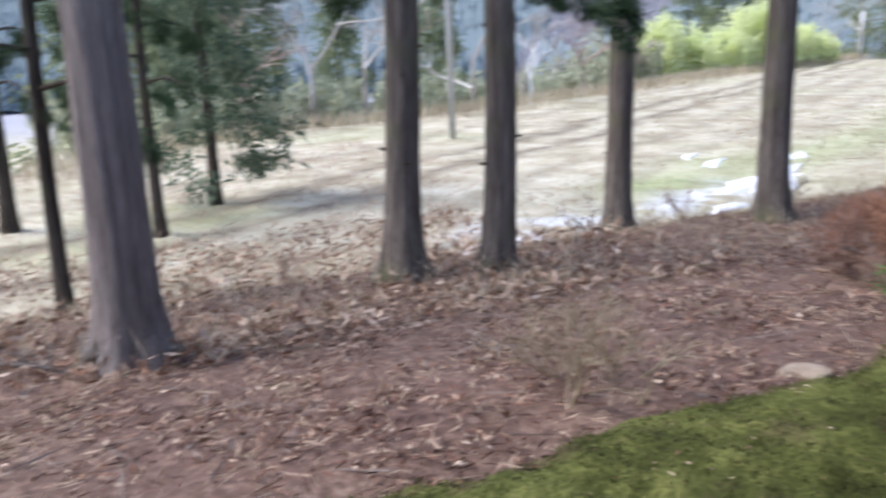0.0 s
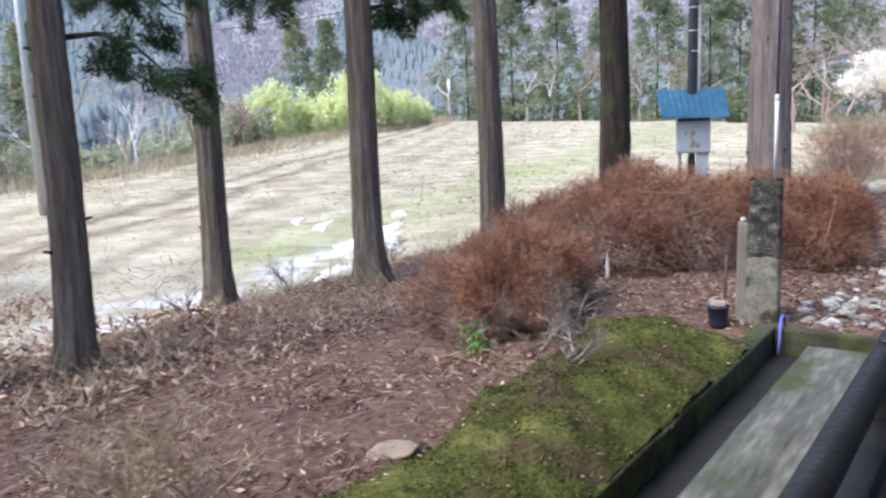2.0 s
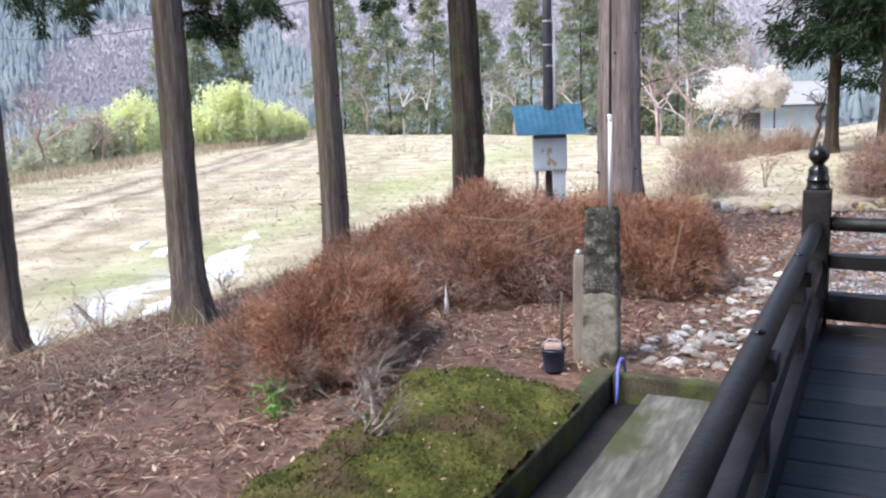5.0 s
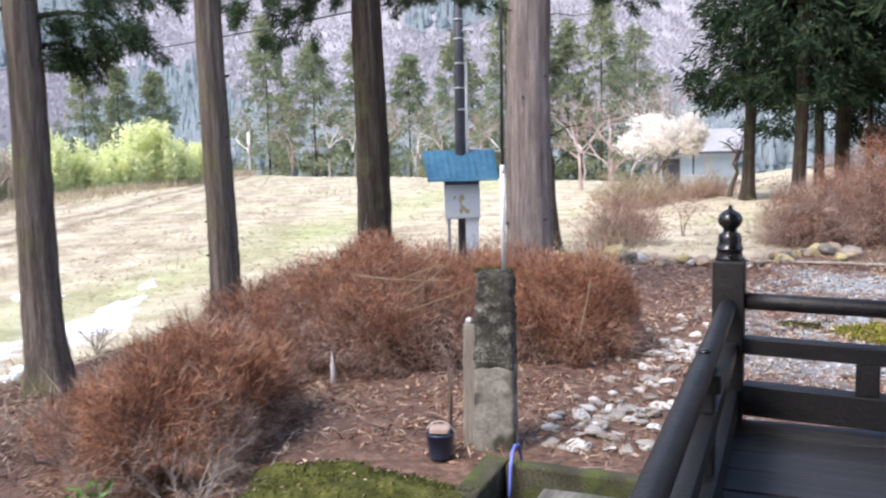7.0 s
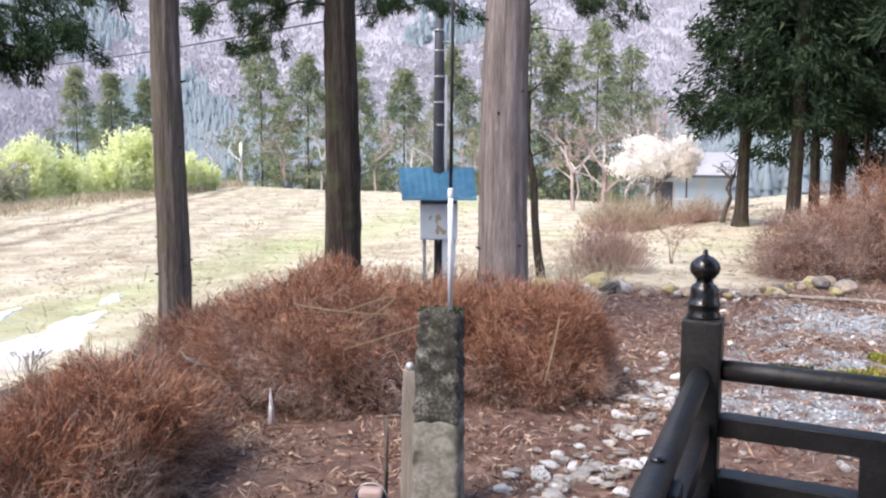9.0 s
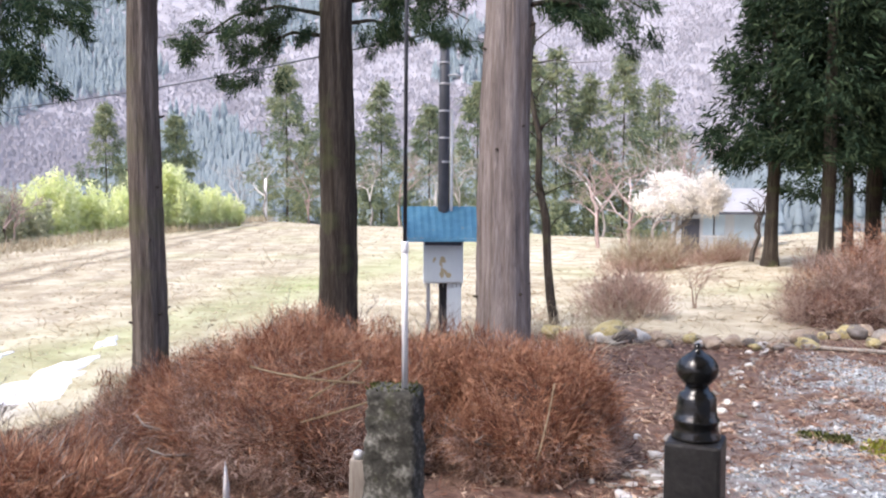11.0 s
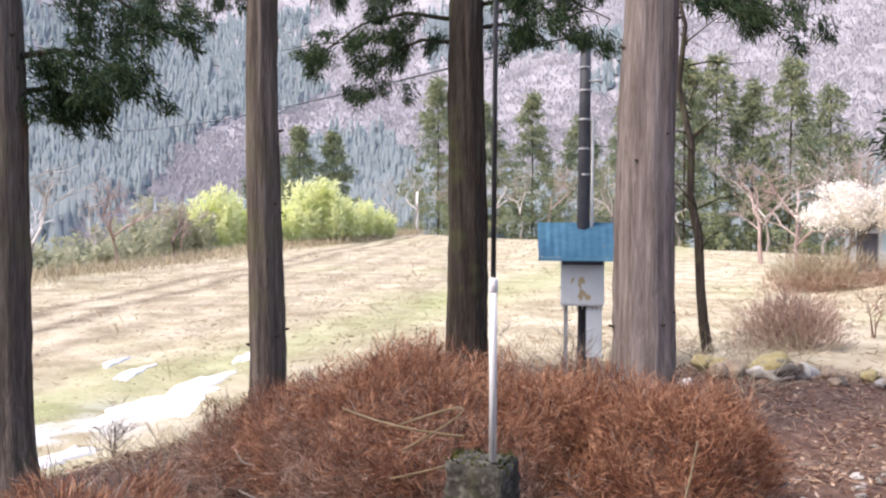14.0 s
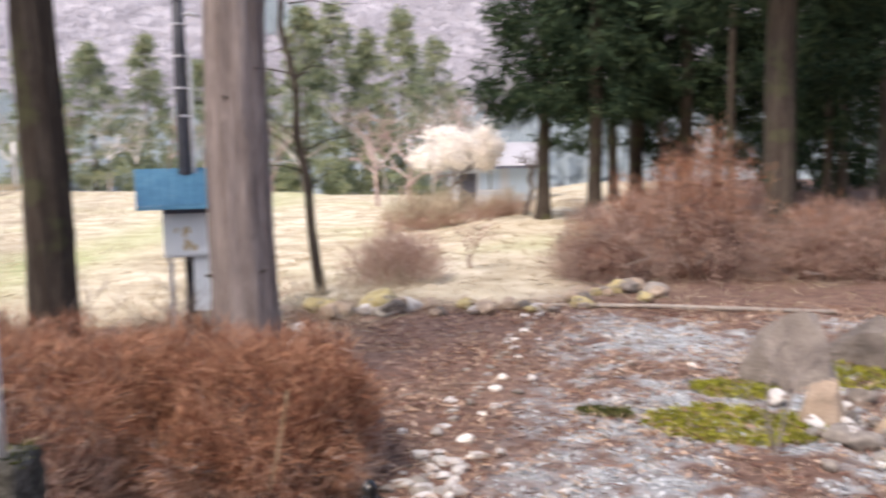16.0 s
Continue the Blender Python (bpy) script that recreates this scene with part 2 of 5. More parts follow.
def blades(name, base, way, length, width, bend=0.0, face=None):
    """Thin leaf or twig shapes: each a kite of four corners from base along way."""
    n = len(base)
    way = unit(way)
    side = unit(np.cross(way, unit(rng.normal(size=(n, 3))) if face is None else face)) * np.reshape(width, (-1, 1)) * 0.5
    length = np.reshape(length, (-1, 1))
    mid = base + way * length * 0.45
    tip = base + way * length
    if bend:
        tip = tip + np.c_[np.zeros(n), np.zeros(n), -bend * length[:, 0]]
    v = np.stack([base, mid + side, tip, mid - side], 1).reshape(-1, 3)
    return soup(name, v, np.arange(4 * n).reshape(-1, 4))


def box_bm(bm, lo, hi, bevel=0.0):
    lo, hi = Vector(lo), Vector(hi)
    g = bmesh.ops.create_cube(bm, size=1.0, matrix=Matrix.LocRotScale((lo + hi) / 2, None, hi - lo))
    if bevel:
        es = list({e for v in g["verts"] for e in v.link_edges})
        bmesh.ops.bevel(bm, geom=es, offset=bevel, segments=2, affect='EDGES', profile=0.6)
    return bm


def box(lo, hi, bevel=0.008):
    return box_bm(bmesh.new(), lo, hi, bevel)


def tube_bm(bm, pts, radii, sides=8, cap=True):
    rings = []
    pts = [Vector(p) for p in pts]
    for i, p in enumerate(pts):
        d = (pts[min(i + 1, len(pts) - 1)] - pts[max(i - 1, 0)]).normalized()
        q = d.to_track_quat('Z', 'Y')
        rings.append([bm.verts.new(p + q @ Vector((math.cos(a) * radii[i], math.sin(a) * radii[i], 0))) for a in [2 * math.pi * j / sides for j in range(sides)]])
    for a, b in zip(rings, rings[1:]):
        for j in range(sides):
            bm.faces.new((a[j], a[(j + 1) % sides], b[(j + 1) % sides], b[j]))
    if cap:
        bm.faces.new(rings[0][::-1]), bm.faces.new(rings[-1])
    return bm


def tube(pts, radii, sides=8):
    if isinstance(radii, (int, float)):
        radii = [radii] * len(pts)
    return tube_bm(bmesh.new(), pts, radii, sides)


def lathe(profile, sides=28):
    bm = bmesh.new()
    return tube_bm(bm, [(0, 0, z) for r, z in profile], [r for r, z in profile], sides)


def smoothstep(a, b, x):
    t = np.clip((x - a) / (b - a), 0, 1)
    return t * t * (3 - 2 * t)


def wave(x, y, seed=0.0, scale=1.0):
    """Cheap smooth noise in about -1 to 1."""
    x, y = np.asarray(x) * scale + seed * 1.7, np.asarray(y) * scale - seed * 2.3
    return (np.sin(x * 1.3 + 1.9 * np.sin(y * 0.7 + seed)) + np.sin(y * 1.7 + 1.3 * np.sin(x * 0.9 - seed)) + 0.6 * np.sin(2.9 * x + 2.1 * y + seed) + 0.4 * np.sin(5.3 * x - 4.1 * y)) / 3


# ---- ground ----
EDGE_Y = [-60, -0.5, 10, 22, 34, 45, 60, 79, 90]
EDGE_X = [-16, -24, -33, -35, -41.5, -47.5, -54, -62, -66]


def outside(x, y):
    """Metres beyond the field's far edge."""
    a = np.interp(y, EDGE_Y, EDGE_X) - x
    b = (y - np.interp(x, [-62, -43, -20, 0, 40], [80, 77, 66, 62, 62])) * 0.9
    return np.maximum(a, b)


def ground_z(x, y):
    x, y = np.asarray(x, float), np.asarray(y, float)
    z = -0.9 + 0.0 * x
    low = smoothstep(-3.4, -7.6, x) * 0.36 + smoothstep(-8.3, -10.3, x) * 0.45
    z = z - low
    near = smoothstep(60, 20, np.hypot(x, y - 8))
    z = z + near * (0.03 * wave(x, y, 1, 1.7) + 0.014 * wave(x, y, 2, 6.0) + 0.010 * wave(x, y, 14, 13.0))
    z = z + 0.12 * wave(x, y, 3, 0.16) * smoothstep(14, 40, np.hypot(x, y - 8))
    z = z + 0.35 * smoothstep(13, 18, y) * smoothstep(-9, -4, x) * 0.5
    out = outside(x, y)
    z = z - 9.0 * smoothstep(0, 60, out) - 0.8 * smoothstep(0, 6, out)
    r = np.hypot(x + 5, y - 5)
    ang = np.arctan2(-(x + 5), y - 5)
    rise = smoothstep(300, 1900, r) * (690 + 70 * np.sin(ang * 5 + 0.6) + 40 * np.sin(ang * 11)) * (0.9 + 0.14 * wave(x, y, 5, 0.006))
    return z + rise


def axis(lo, hi, a, b, fine, grow=1.09):
    out = list(np.arange(a, b, fine))
    s, p = fine, out[-1]
    while p < hi:
        s *= grow
        p += s
        out.append(min(p, hi))
    s, p, left = fine, a, []
    while p > lo:
        s *= grow
        p -= s
        left.append(max(p, lo))
    return np.array(left[::-1] + out)


gx, gy = axis(-2500, 2500, -11, 4, 0.10), axis(-2500, 2500, -2, 18.5, 0.10)
GX, GY = np.meshgrid(gx, gy)
GZ = ground_z(GX, GY)
# the yard's concrete gutter is sunk into the soil
ca, sa = math.cos(radians(4)), math.sin(radians(4))
lx = (GX + 0.36) * ca + (GY - 7.08) * sa
ly = -(GX + 0.36) * sa + (GY - 7.08) * ca
sunk = (lx > -1.55) & (lx < 6) & (ly < 1.05) & (ly > -40)
GZ = np.where(sunk, -1.35, GZ)
nx, ny = len(gx), len(gy)
idx = np.arange(nx * ny).reshape(ny, nx)
quads = np.stack([idx[:-1, :-1], idx[:-1, 1:], idx[1:, 1:], idx[1:, :-1]], -1).reshape(-1, 4)
gme = soup("ground", np.c_[GX.ravel(), GY.ravel(), GZ.ravel()], quads)
gme.shade_smooth()


def field_mask(x, y):
    w = 0.5 * wave(x, y, 8, 0.9)
    left = smoothstep(-8.6, -10.2, x + w)
    back = smoothstep(17.0, 18.2, y + 0.6 * w + 0.12 * x) * np.maximum(smoothstep(-0.9, -2.4, x + w), smoothstep(25, 31, y) * smoothstep(1.5, -1.5, x))
    return np.maximum(left, back)


def wet_mask(x, y):
    c = -11.6 - 0.12 * (y - 10) + 0.5 * wave(x, y, 4, 0.6)
    return 0.8 * np.exp(-((x - c) / 0.8) ** 2) * smoothstep(4, 8, y) * smoothstep(14.5, 11.5, y) * smoothstep(-0.5, 0.4, wave(x, y, 2, 1.9) + 0.5 * wave(x, y, 7, 5.0))


def green_mask(x, y):
    c = -13.4 - 0.25 * (y - 12)
    band = np.exp(-((x - c) / (1.0 + 0.03 * y)) ** 2) * smoothstep(8, 12, y)
    return np.clip(0.6 * band + 0.35 * smoothstep(0.2, 0.8, wave(x, y, 6, 0.28)), 0, 1) * field_mask(x, y)


def furrow_mask(x, y):
    d = x * 0.853 + y * 0.522 + 0.35 * wave(x, y, 3, 0.2)
    return (np.exp(-((d + 11.2) / 0.8) ** 2) + np.exp(-((d + 9.0) / 0.6) ** 2)) * field_mask(x, y)


def gravel_mask(x, y):
    w = wave(x, y, 9, 1.6) + 0.5 * wave(x, y, 12, 4.2)
    m = smoothstep(-1.5, -0.7, x) * smoothstep(3.6, 2.4, x) * smoothstep(10.5, 12.5, y) * smoothstep(17.6, 16.8, y)
    return m * smoothstep(-0.5, 0.5, w + 0.9 * wave(x, y, 15, 9.0))


for nm, fn in (("field", field_mask), ("wet", wet_mask), ("green", green_mask), ("gravel", gravel_mask), ("hazed_hill", lambda x, y: smoothstep(130, 200, np.hypot(x, y)))):
    at = gme.attributes.new(nm, 'FLOAT', 'POINT')
    at.data.foreach_set("value", fn(GX, GY).ravel().astype(np.float32))


def ground_material():
    m = bpy.data.materials.new("ground_soil")
    m.use_nodes = True
    nt = m.node_tree
    b = nt.nodes["Principled BSDF"]
    b.inputs["Specular IOR Level"].default_value = 0.25
    tc = nt.nodes.new("ShaderNodeTexCoord")

    def ramp(scale, cols, detail=8, rough=0.65):
        n = nt.nodes.new("ShaderNodeTexNoise")
        n.inputs["Scale"].default_value, n.inputs["Detail"].default_value, n.inputs["Roughness"].default_value = scale, detail, rough
        nt.links.new(tc.outputs["Object"], n.inputs["Vector"])
        r = nt.nodes.new("ShaderNodeValToRGB")
        while len(r.color_ramp.elements) < len(cols):
            r.color_ramp.elements.new(0.5)
        for i, c in enumerate(cols):
            r.color_ramp.elements[i].position = 0.33 + 0.34 * i / (len(cols) - 1)
            r.color_ramp.elements[i].color = (*c, 1)
        nt.links.new(n.outputs[0], r.inputs[0])
        return r.outputs[0], n.outputs[0]

    def mixed(fac, a, c):
        x = nt.nodes.new("ShaderNodeMixRGB")
        nt.links.new(fac, x.inputs[0]), nt.links.new(a, x.inputs[1]), nt.links.new(c, x.inputs[2])
        return x.outputs[0]

    def attr(name):
        a = nt.nodes.new("ShaderNodeAttribute")
        a.attribute_name = name
        return a.outputs["Fac"]

    litter, ln = ramp(9, [(0.045, 0.024, 0.019), (0.10, 0.055, 0.043), (0.20, 0.13, 0.10)])
    straw, _ = ramp(0.8, [(0.27, 0.225, 0.15), (0.43, 0.375, 0.27), (0.58, 0.525, 0.41)])
    green, _ = ramp(1.3, [(0.20, 0.24, 0.095), (0.30, 0.34, 0.15), (0.42, 0.43, 0.25)])
    soil, _ = ramp(2, [(0.09, 0.068, 0.046), (0.19, 0.15, 0.105)])

    def math_node(op, a, b):
        x = nt.nodes.new("ShaderNodeMath")
        x.operation = op
        for i, v in enumerate((a, b)):
            if isinstance(v, (int, float)):
                x.inputs[i].default_value = v
            else:
                nt.links.new(v, x.inputs[i])
        return x.outputs[0]

    # tractor ruts and mown rows running down the field
    dot = nt.nodes.new("ShaderNodeVectorMath")
    dot.operation = 'DOT_PRODUCT'
    dot.inputs[1].default_value = (0.853, 0.522, 0)
    nt.links.new(tc.outputs["Object"], dot.inputs[0])
    _, wob = ramp(0.16, [(0, 0, 0), (1, 1, 1)], 3)
    _, frag = ramp(0.9, [(0, 0, 0), (1, 1, 1)], 5)
    d = math_node('ADD', dot.outputs["Value"], math_node('MULTIPLY', wob, 3.0))
    rows = nt.nodes.new("ShaderNodeValToRGB")
    nt.links.new(math_node('DIVIDE', math_node('ADD', d, 18.5), 26.0), rows.inputs[0])
    stops = [(0.0, 0.0), (0.14, 0.05), (0.17, 0.5), (0.20, 0.05), (0.27, 0.1), (0.295, 0.95), (0.315, 0.15), (0.345, 0.1), (0.365, 1.0), (0.39, 0.2), (0.43, 0.0), (0.46, 0.5), (0.48, 0.05), (0.54, 0.4), (0.56, 0.0), (0.61, 0.3), (0.64, 0.0), (0.70, 0.3), (0.73, 0.0), (1.0, 0.0)]
    el = rows.color_ramp.elements
    while len(el) < len(stops):
        el.new(0.5)
    for e, (p, v) in zip(el, stops):
        e.position, e.color = p, (v, v, v, 1)
    rut = math_node('MULTIPLY', rows.outputs[0], math_node('MULTIPLY', frag, 1.7))
    water, _ = ramp(1.5, [(0.50, 0.52, 0.54), (0.72, 0.73, 0.75)])
    gravel, _ = ramp(16, [(0.14, 0.155, 0.16), (0.255, 0.275, 0.285), (0.40, 0.42, 0.425)])
    beige, _ = ramp(14, [(0.05, 0.030, 0.023), (0.14, 0.086, 0.063), (0.26, 0.18, 0.135)])
    patch, _ = ramp(0.9, [(0, 0, 0), (1, 1, 1)], 6)
    litter = mixed(patch, litter, beige)
    c = mixed(attr("field"), litter, straw)
    c = mixed(attr("green"), c, green)
    c = mixed(math_node('MULTIPLY', math_node('MINIMUM', rut, 1.0), attr("field")), c, soil)
    c = mixed(attr("wet"), c, water)
    c = mixed(attr("gravel"), c, gravel)
    # distant slopes share the bare wood's lilac, haze included in the colour
    hazed_hill, _ = ramp(0.05, [(0.31, 0.30, 0.32), (0.35, 0.335, 0.355)])
    c = mixed(attr("hazed_hill"), c, hazed_hill)
    nt.links.new(c, b.inputs["Base Color"])
    b.inputs["Roughness"].default_value = 0.9
    bp = nt.nodes.new("ShaderNodeBump")
    bp.inputs["Strength"].default_value, bp.inputs["Distance"].default_value = 0.7, 0.03
    nt.links.new(ln, bp.inputs["Height"]), nt.links.new(bp.outputs[0], b.inputs["Normal"])
    return m


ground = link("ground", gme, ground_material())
tagged(ground, "brown needle-littered yard running into a pale straw field", "ground", kind="structure")


def gz(x, y):
    return float(ground_z(x, y))


# ---- veranda: everything in the frame of its corner post ----
HOUSE = Matrix.Translation((-0.36, 7.08, 0)) @ Matrix.Rotation(radians(4), 4, 'Z')
W_IN = 2.4  # depth of the veranda


def housed(ob):
    ob.matrix_basis = HOUSE
    return ob


wall = housed(part("wall_east", box((W_IN, -14, -1.3), (W_IN + 0.2, 0.0, 3.4), 0), PLASTER))
tagged(wall, "plain pale wall behind the veranda", "wall", kind="structure")
roof = housed(part("ceiling", box((-0.7, -14, 3.4), (W_IN + 0.2, 0.5, 3.55), 0), WOOD_BLACK))
tagged(roof, "dark wooden soffit above the veranda", "ceiling", kind="structure")

deck = empty("floor", HOUSE, "dark stained plank veranda floor", "floor")
deck["kind"] = "structure"
part("joist", box((-0.06, -13, -0.2), (0.06, -0.08, -0.045), 0.006), WOOD_BLACK, deck)
part("joist", box((-0.06, -0.06, -0.2), (W_IN, 0.06, -0.045), 0.006), WOOD_BLACK, deck)
part("subfloor", box((-0.01, -12.9, -0.07), (W_IN - 0.02, -0.06, -0.046), 0), WOOD_BLACK, deck)
for k in range(6):
    part("footing", box((-0.05, -0.1 - 2.2 * k, -1.35), (0.07, 0.04 - 2.2 * k, -0.2), 0.006), WOOD_BLACK, deck)
BW = 0.235
board_rs = random.Random(21)
board_cuts = [board_rs.choice((0.75, 1.05, 1.4, 1.7)) for k in range(4)]
board_me = []
for cut in board_cuts:
    for lo, hi in ((-0.02, cut - 0.004), (cut + 0.004, W_IN - 0.01)):
        me = bpy.data.meshes.new("board")
        bmb = box((lo, -BW + 0.006, -0.042), (hi, -0.005, 0), 0.005)
        bmb.to_mesh(me), bmb.free()
        me.materials.append(BOARD)
        board_me.append(me)
for k in range(52):
    for half in (0, 1):
        b = new("board", board_me[2 * (k % 4) + half])
        b.parent = deck
        b.location = (0, 0.02 - BW * k, -0.0012 * board_rs.randrange(4))

RAIL_Z = 0.57
post = empty("corner_post", HOUSE, "black square corner post with an onion-shaped metal cap", "post")
part("shaft", box((-0.075, -0.075, 0), (0.075, 0.075, 0.79), 0.01), WOOD_BLACK, post, smooth=False)
part("cap", lathe([(0.066, 0.79), (0.066, 0.80), (0.060, 0.81), (0.059, 0.835), (0.063, 0.84), (0.063, 0.848), (0.057, 0.853), (0.054, 0.88), (0.053, 0.905), (0.046, 0.917), (0.034, 0.925), (0.030, 0.94)]), LACQUER, post, "lacquered black stepped collar")
part("finial", lathe([(0.030, 0.938), (0.042, 0.95), (0.053, 0.965), (0.058, 0.983), (0.054, 1.0), (0.043, 1.015), (0.028, 1.026), (0.014, 1.034), (0.009, 1.042), (0.011, 1.047), (0.004, 1.056)]), LACQUER, post, "glossy black onion finial")


def railing(at, length, label, first=1.18):
    """Runs along its own -y from the corner post."""
    r = empty("railing", at, label, "railing", "veranda railings")
    part("handrail", tube([(0, -0.07 - length * i / 12, RAIL_Z) for i in range(13)], 0.041, 16), WOOD_BLACK, r)
    part("middle_rail", box((-0.045, -length, 0.315), (0.045, -0.076, 0.395), 0.006), WOOD_BLACK, r, smooth=False)
    part("bottom_rail", box((-0.055, -length, 0.015), (0.055, -0.076, 0.165), 0.006), WOOD_BLACK, r, smooth=False)
    y = -first
    while y > -length:
        strut = part("strut", box((-0.04, y - 0.05, 0.165), (0.04, y + 0.05, 0.315), 0.005), WOOD_BLACK, r, smooth=False)
        if first > 1:
            bm = box((-0.04, y - 0.05, 0.396), (0.04, y + 0.05, 0.50), 0.005)
            box_bm(bm, (-0.062, y - 0.062, 0.47), (0.062, y + 0.062, 0.545), 0.012)
            part("bracket", bm, WOOD_BLACK, strut, smooth=False)
            bm = lathe([(0.006, 0.610), (0.022, 0.611), (0.022, 0.616), (0.008, 0.622)], 10)
            bmesh.ops.translate(bm, verts=bm.verts, vec=(0, y, 0.0))
            part("nail_cover", bm, LACQUER, strut, "small domed metal nail cover")
        y -= 1.42
    return r


railing(HOUSE, 13.0, "black wooden veranda railing with a round handrail")
railing(Matrix.Translation((-0.36, 7.08, 0.022)) @ Matrix.Rotation(radians(88), 4, 'Z'), 2.6, "black wooden railing closing the veranda end", 0.62)

# ---- gutter, slab and curb ----
gut = housed(part("gutter_bed", box((-1.50, -40, -1.36), (-0.2, 1.0, -1.02), 0), WET))
tagged(gut, "dark littered bottom of the concrete gutter", "gutter", kind="structure")


def rough_box(lo, hi, cuts, amp, seed, bevel=0.02):
    bm = box(lo, hi, bevel)
    for k, (ax, n) in enumerate(cuts):
        for i in range(1, n):
            p = [0, 0, 0]
            p[ax] = lo[ax] + (hi[ax] - lo[ax]) * i / n
            no = [0, 0, 0]
            no[ax] = 1
            bmesh.ops.bisect_plane(bm, geom=bm.verts[:] + bm.edges[:] + bm.faces[:], plane_co=p, plane_no=no)
    for v in bm.verts:
        v.co += noise.noise_vector(v.co * 3.1 + Vector((seed, 0, 0))) * amp + noise.noise_vector(v.co * 9.0) * amp * 0.5
    return bm


curb = empty("curb", HOUSE, "low moss-covered concrete curb of the gutter", "curb")
curb["kind"] = "structure"
part("curb_side", rough_box((-1.68, -40, -1.36), (-1.51, 1.14, -0.80), [(1, 90)], 0.012, 3), CURB, curb)
part("curb_end", rough_box((-1.505, 1.0, -1.36), (-0.25, 1.14, -0.80), [(0, 12)], 0.01, 5), CURB, curb)
slab = housed(part("concrete_slab", rough_box((-1.21, -40, -1.30), (-0.15, 0.93, -0.89), [(1, 80), (0, 4)], 0.006, 7), CONCRETE))
tagged(slab, "worn wet concrete walkway slab beside the veranda", "slab", kind="structure")


# ---- moss bed ----
def moss_bed():
    n1, n2 = 34, 190
    us, vs = np.linspace(0, 1, n1), np.linspace(-9.0, 1.08, n2)
    U, V = np.meshgrid(us, vs)
    left = -2.98 - 0.16 * np.sin(V * 0.9 + 1) - 0.10 * np.sin(V * 2.7)
    X = -1.53 + (left + 1.53) * U
    end = smoothstep(1.1, 0.1, V)
    H = -0.83 + 0.22 * np.sin(np.pi * np.clip(U * 0.95 + 0.05, 0, 1)) ** 0.8 * end
    H = H + (0.035 * wave(X, V, 3, 3.3) + 0.030 * wave(X, V, 5, 9) + 0.014 * wave(X, V, 8, 23)) * end
    H = H - 0.30 * smoothstep(0.82, 1.0, U) - 0.12 * (1 - end) * smoothstep(0.0, 0.12, U) - 0.02 * (1 - end)
    H = H + rng.normal(0, 0.004, H.shape)
    id2 = np.arange(n1 * n2).reshape(n2, n1)
    q = np.stack([id2[:-1, :-1], id2[1:, :-1], id2[1:, 1:], id2[:-1, 1:]], -1).reshape(-1, 4)
    me = soup("moss_bed", np.c_[X.ravel(), V.ravel(), H.ravel()], q)
    me.shade_smooth()
    ob = link("moss_bed", me, MOSS, at=HOUSE)
    tagged(ob, "bright green moss bed mounded beside the curb", "moss", kind="structure")
    pts = np.c_[X.ravel(), V.ravel(), H.ravel()]
    n = 60000
    pick = pts[rng.integers(0, len(pts), n)] + rng.normal(0, 0.02, (n, 3)) * (1, 1, 0.15)
    pick = pick[wave(pick[:, 0], pick[:, 1], 4, 4.0) + 0.5 * wave(pick[:, 0], pick[:, 1], 6, 13.0) > rng.normal(-0.25, 0.3, n)]
    n = len(pick)
    tuft = blades("moss_tufts", pick, rng.normal(0, 0.7, (n, 3)) + (0, 0, 0.8), rng.uniform(0.010, 0.032, n), rng.uniform(0.005, 0.012, n))
    tagged(link("moss_tufts", tuft, MOSS_TUFT, at=HOUSE), "tiny green moss tufts", "moss", kind="stuff")
    pick = pts[rng.integers(0, len(pts), 500)] + (0, 0, 0.012)
    bits = blades("fallen_leaves", pick, rng.normal(0, 1, (500, 3)) * (1, 1, 0.2), rng.uniform(0.015, 0.05, 500), rng.uniform(0.006, 0.018, 500))
    tagged(link("fallen_leaves", bits, LEAF, at=HOUSE), "small pale leaves fallen on the moss", "leaves", kind="stuff")


moss_bed()


def scatter(n, x0, x1, y0, y1, keep):
    x, y = rng.uniform(x0, x1, n), rng.uniform(y0, y1, n)
    k = keep(x, y) > rng.uniform(0, 1, n)
    return x[k], y[k]


def off_yard(x, y):
    """1 where the yard's soil is bare of slab, moss bed and veranda."""
    a = (x + 0.36) * ca + (y - 7.08) * sa
    c = -(x + 0.36) * sa + (y - 7.08) * ca
    return 1.0 - ((a > -2.85) & (c < 1.15)).astype(float)


def litter(name, n, area, keep, mat, length, width, tilt, label, lift=0.01, up=0.0):
    x, y = scatter(n, *area, keep)
    z = ground_z(x, y) + lift * rng.uniform(0, 1, len(x))
    way = rng.normal(0, 1, (len(x), 3)) * (1, 1, tilt) + (0, 0, up)
    me = blades(name, np.c_[x, y, z], way, rng.uniform(*length, len(x)), rng.uniform(*width, len(x)))
    tagged(link(name, me, mat), label, "litter", kind="stuff")


yard = lambda x, y: off_yard(x, y) * (1 - field_mask(x, y))
drift = lambda x, y: yard(x, y) * np.clip(0.55 + 0.6 * wave(x, y, 17, 1.9) + 0.5 * wave(x, y, 19, 5.5), 0.12, 1)
litter("needle_litter", 150000, (-9.5, 3.2, -1.5, 18.2), drift, LITTER, (0.04, 0.17), (0.004, 0.013), 0.42, "red-brown cedar needles and twigs on the soil", 0.045, 0.12)
litter("dead_leaves", 34000, (-9.5, 3.2, -1.5, 18.2), drift, LEAF, (0.025, 0.10), (0.010, 0.034), 0.5, "curled brown dead leaves on the soil", 0.04, 0.1)
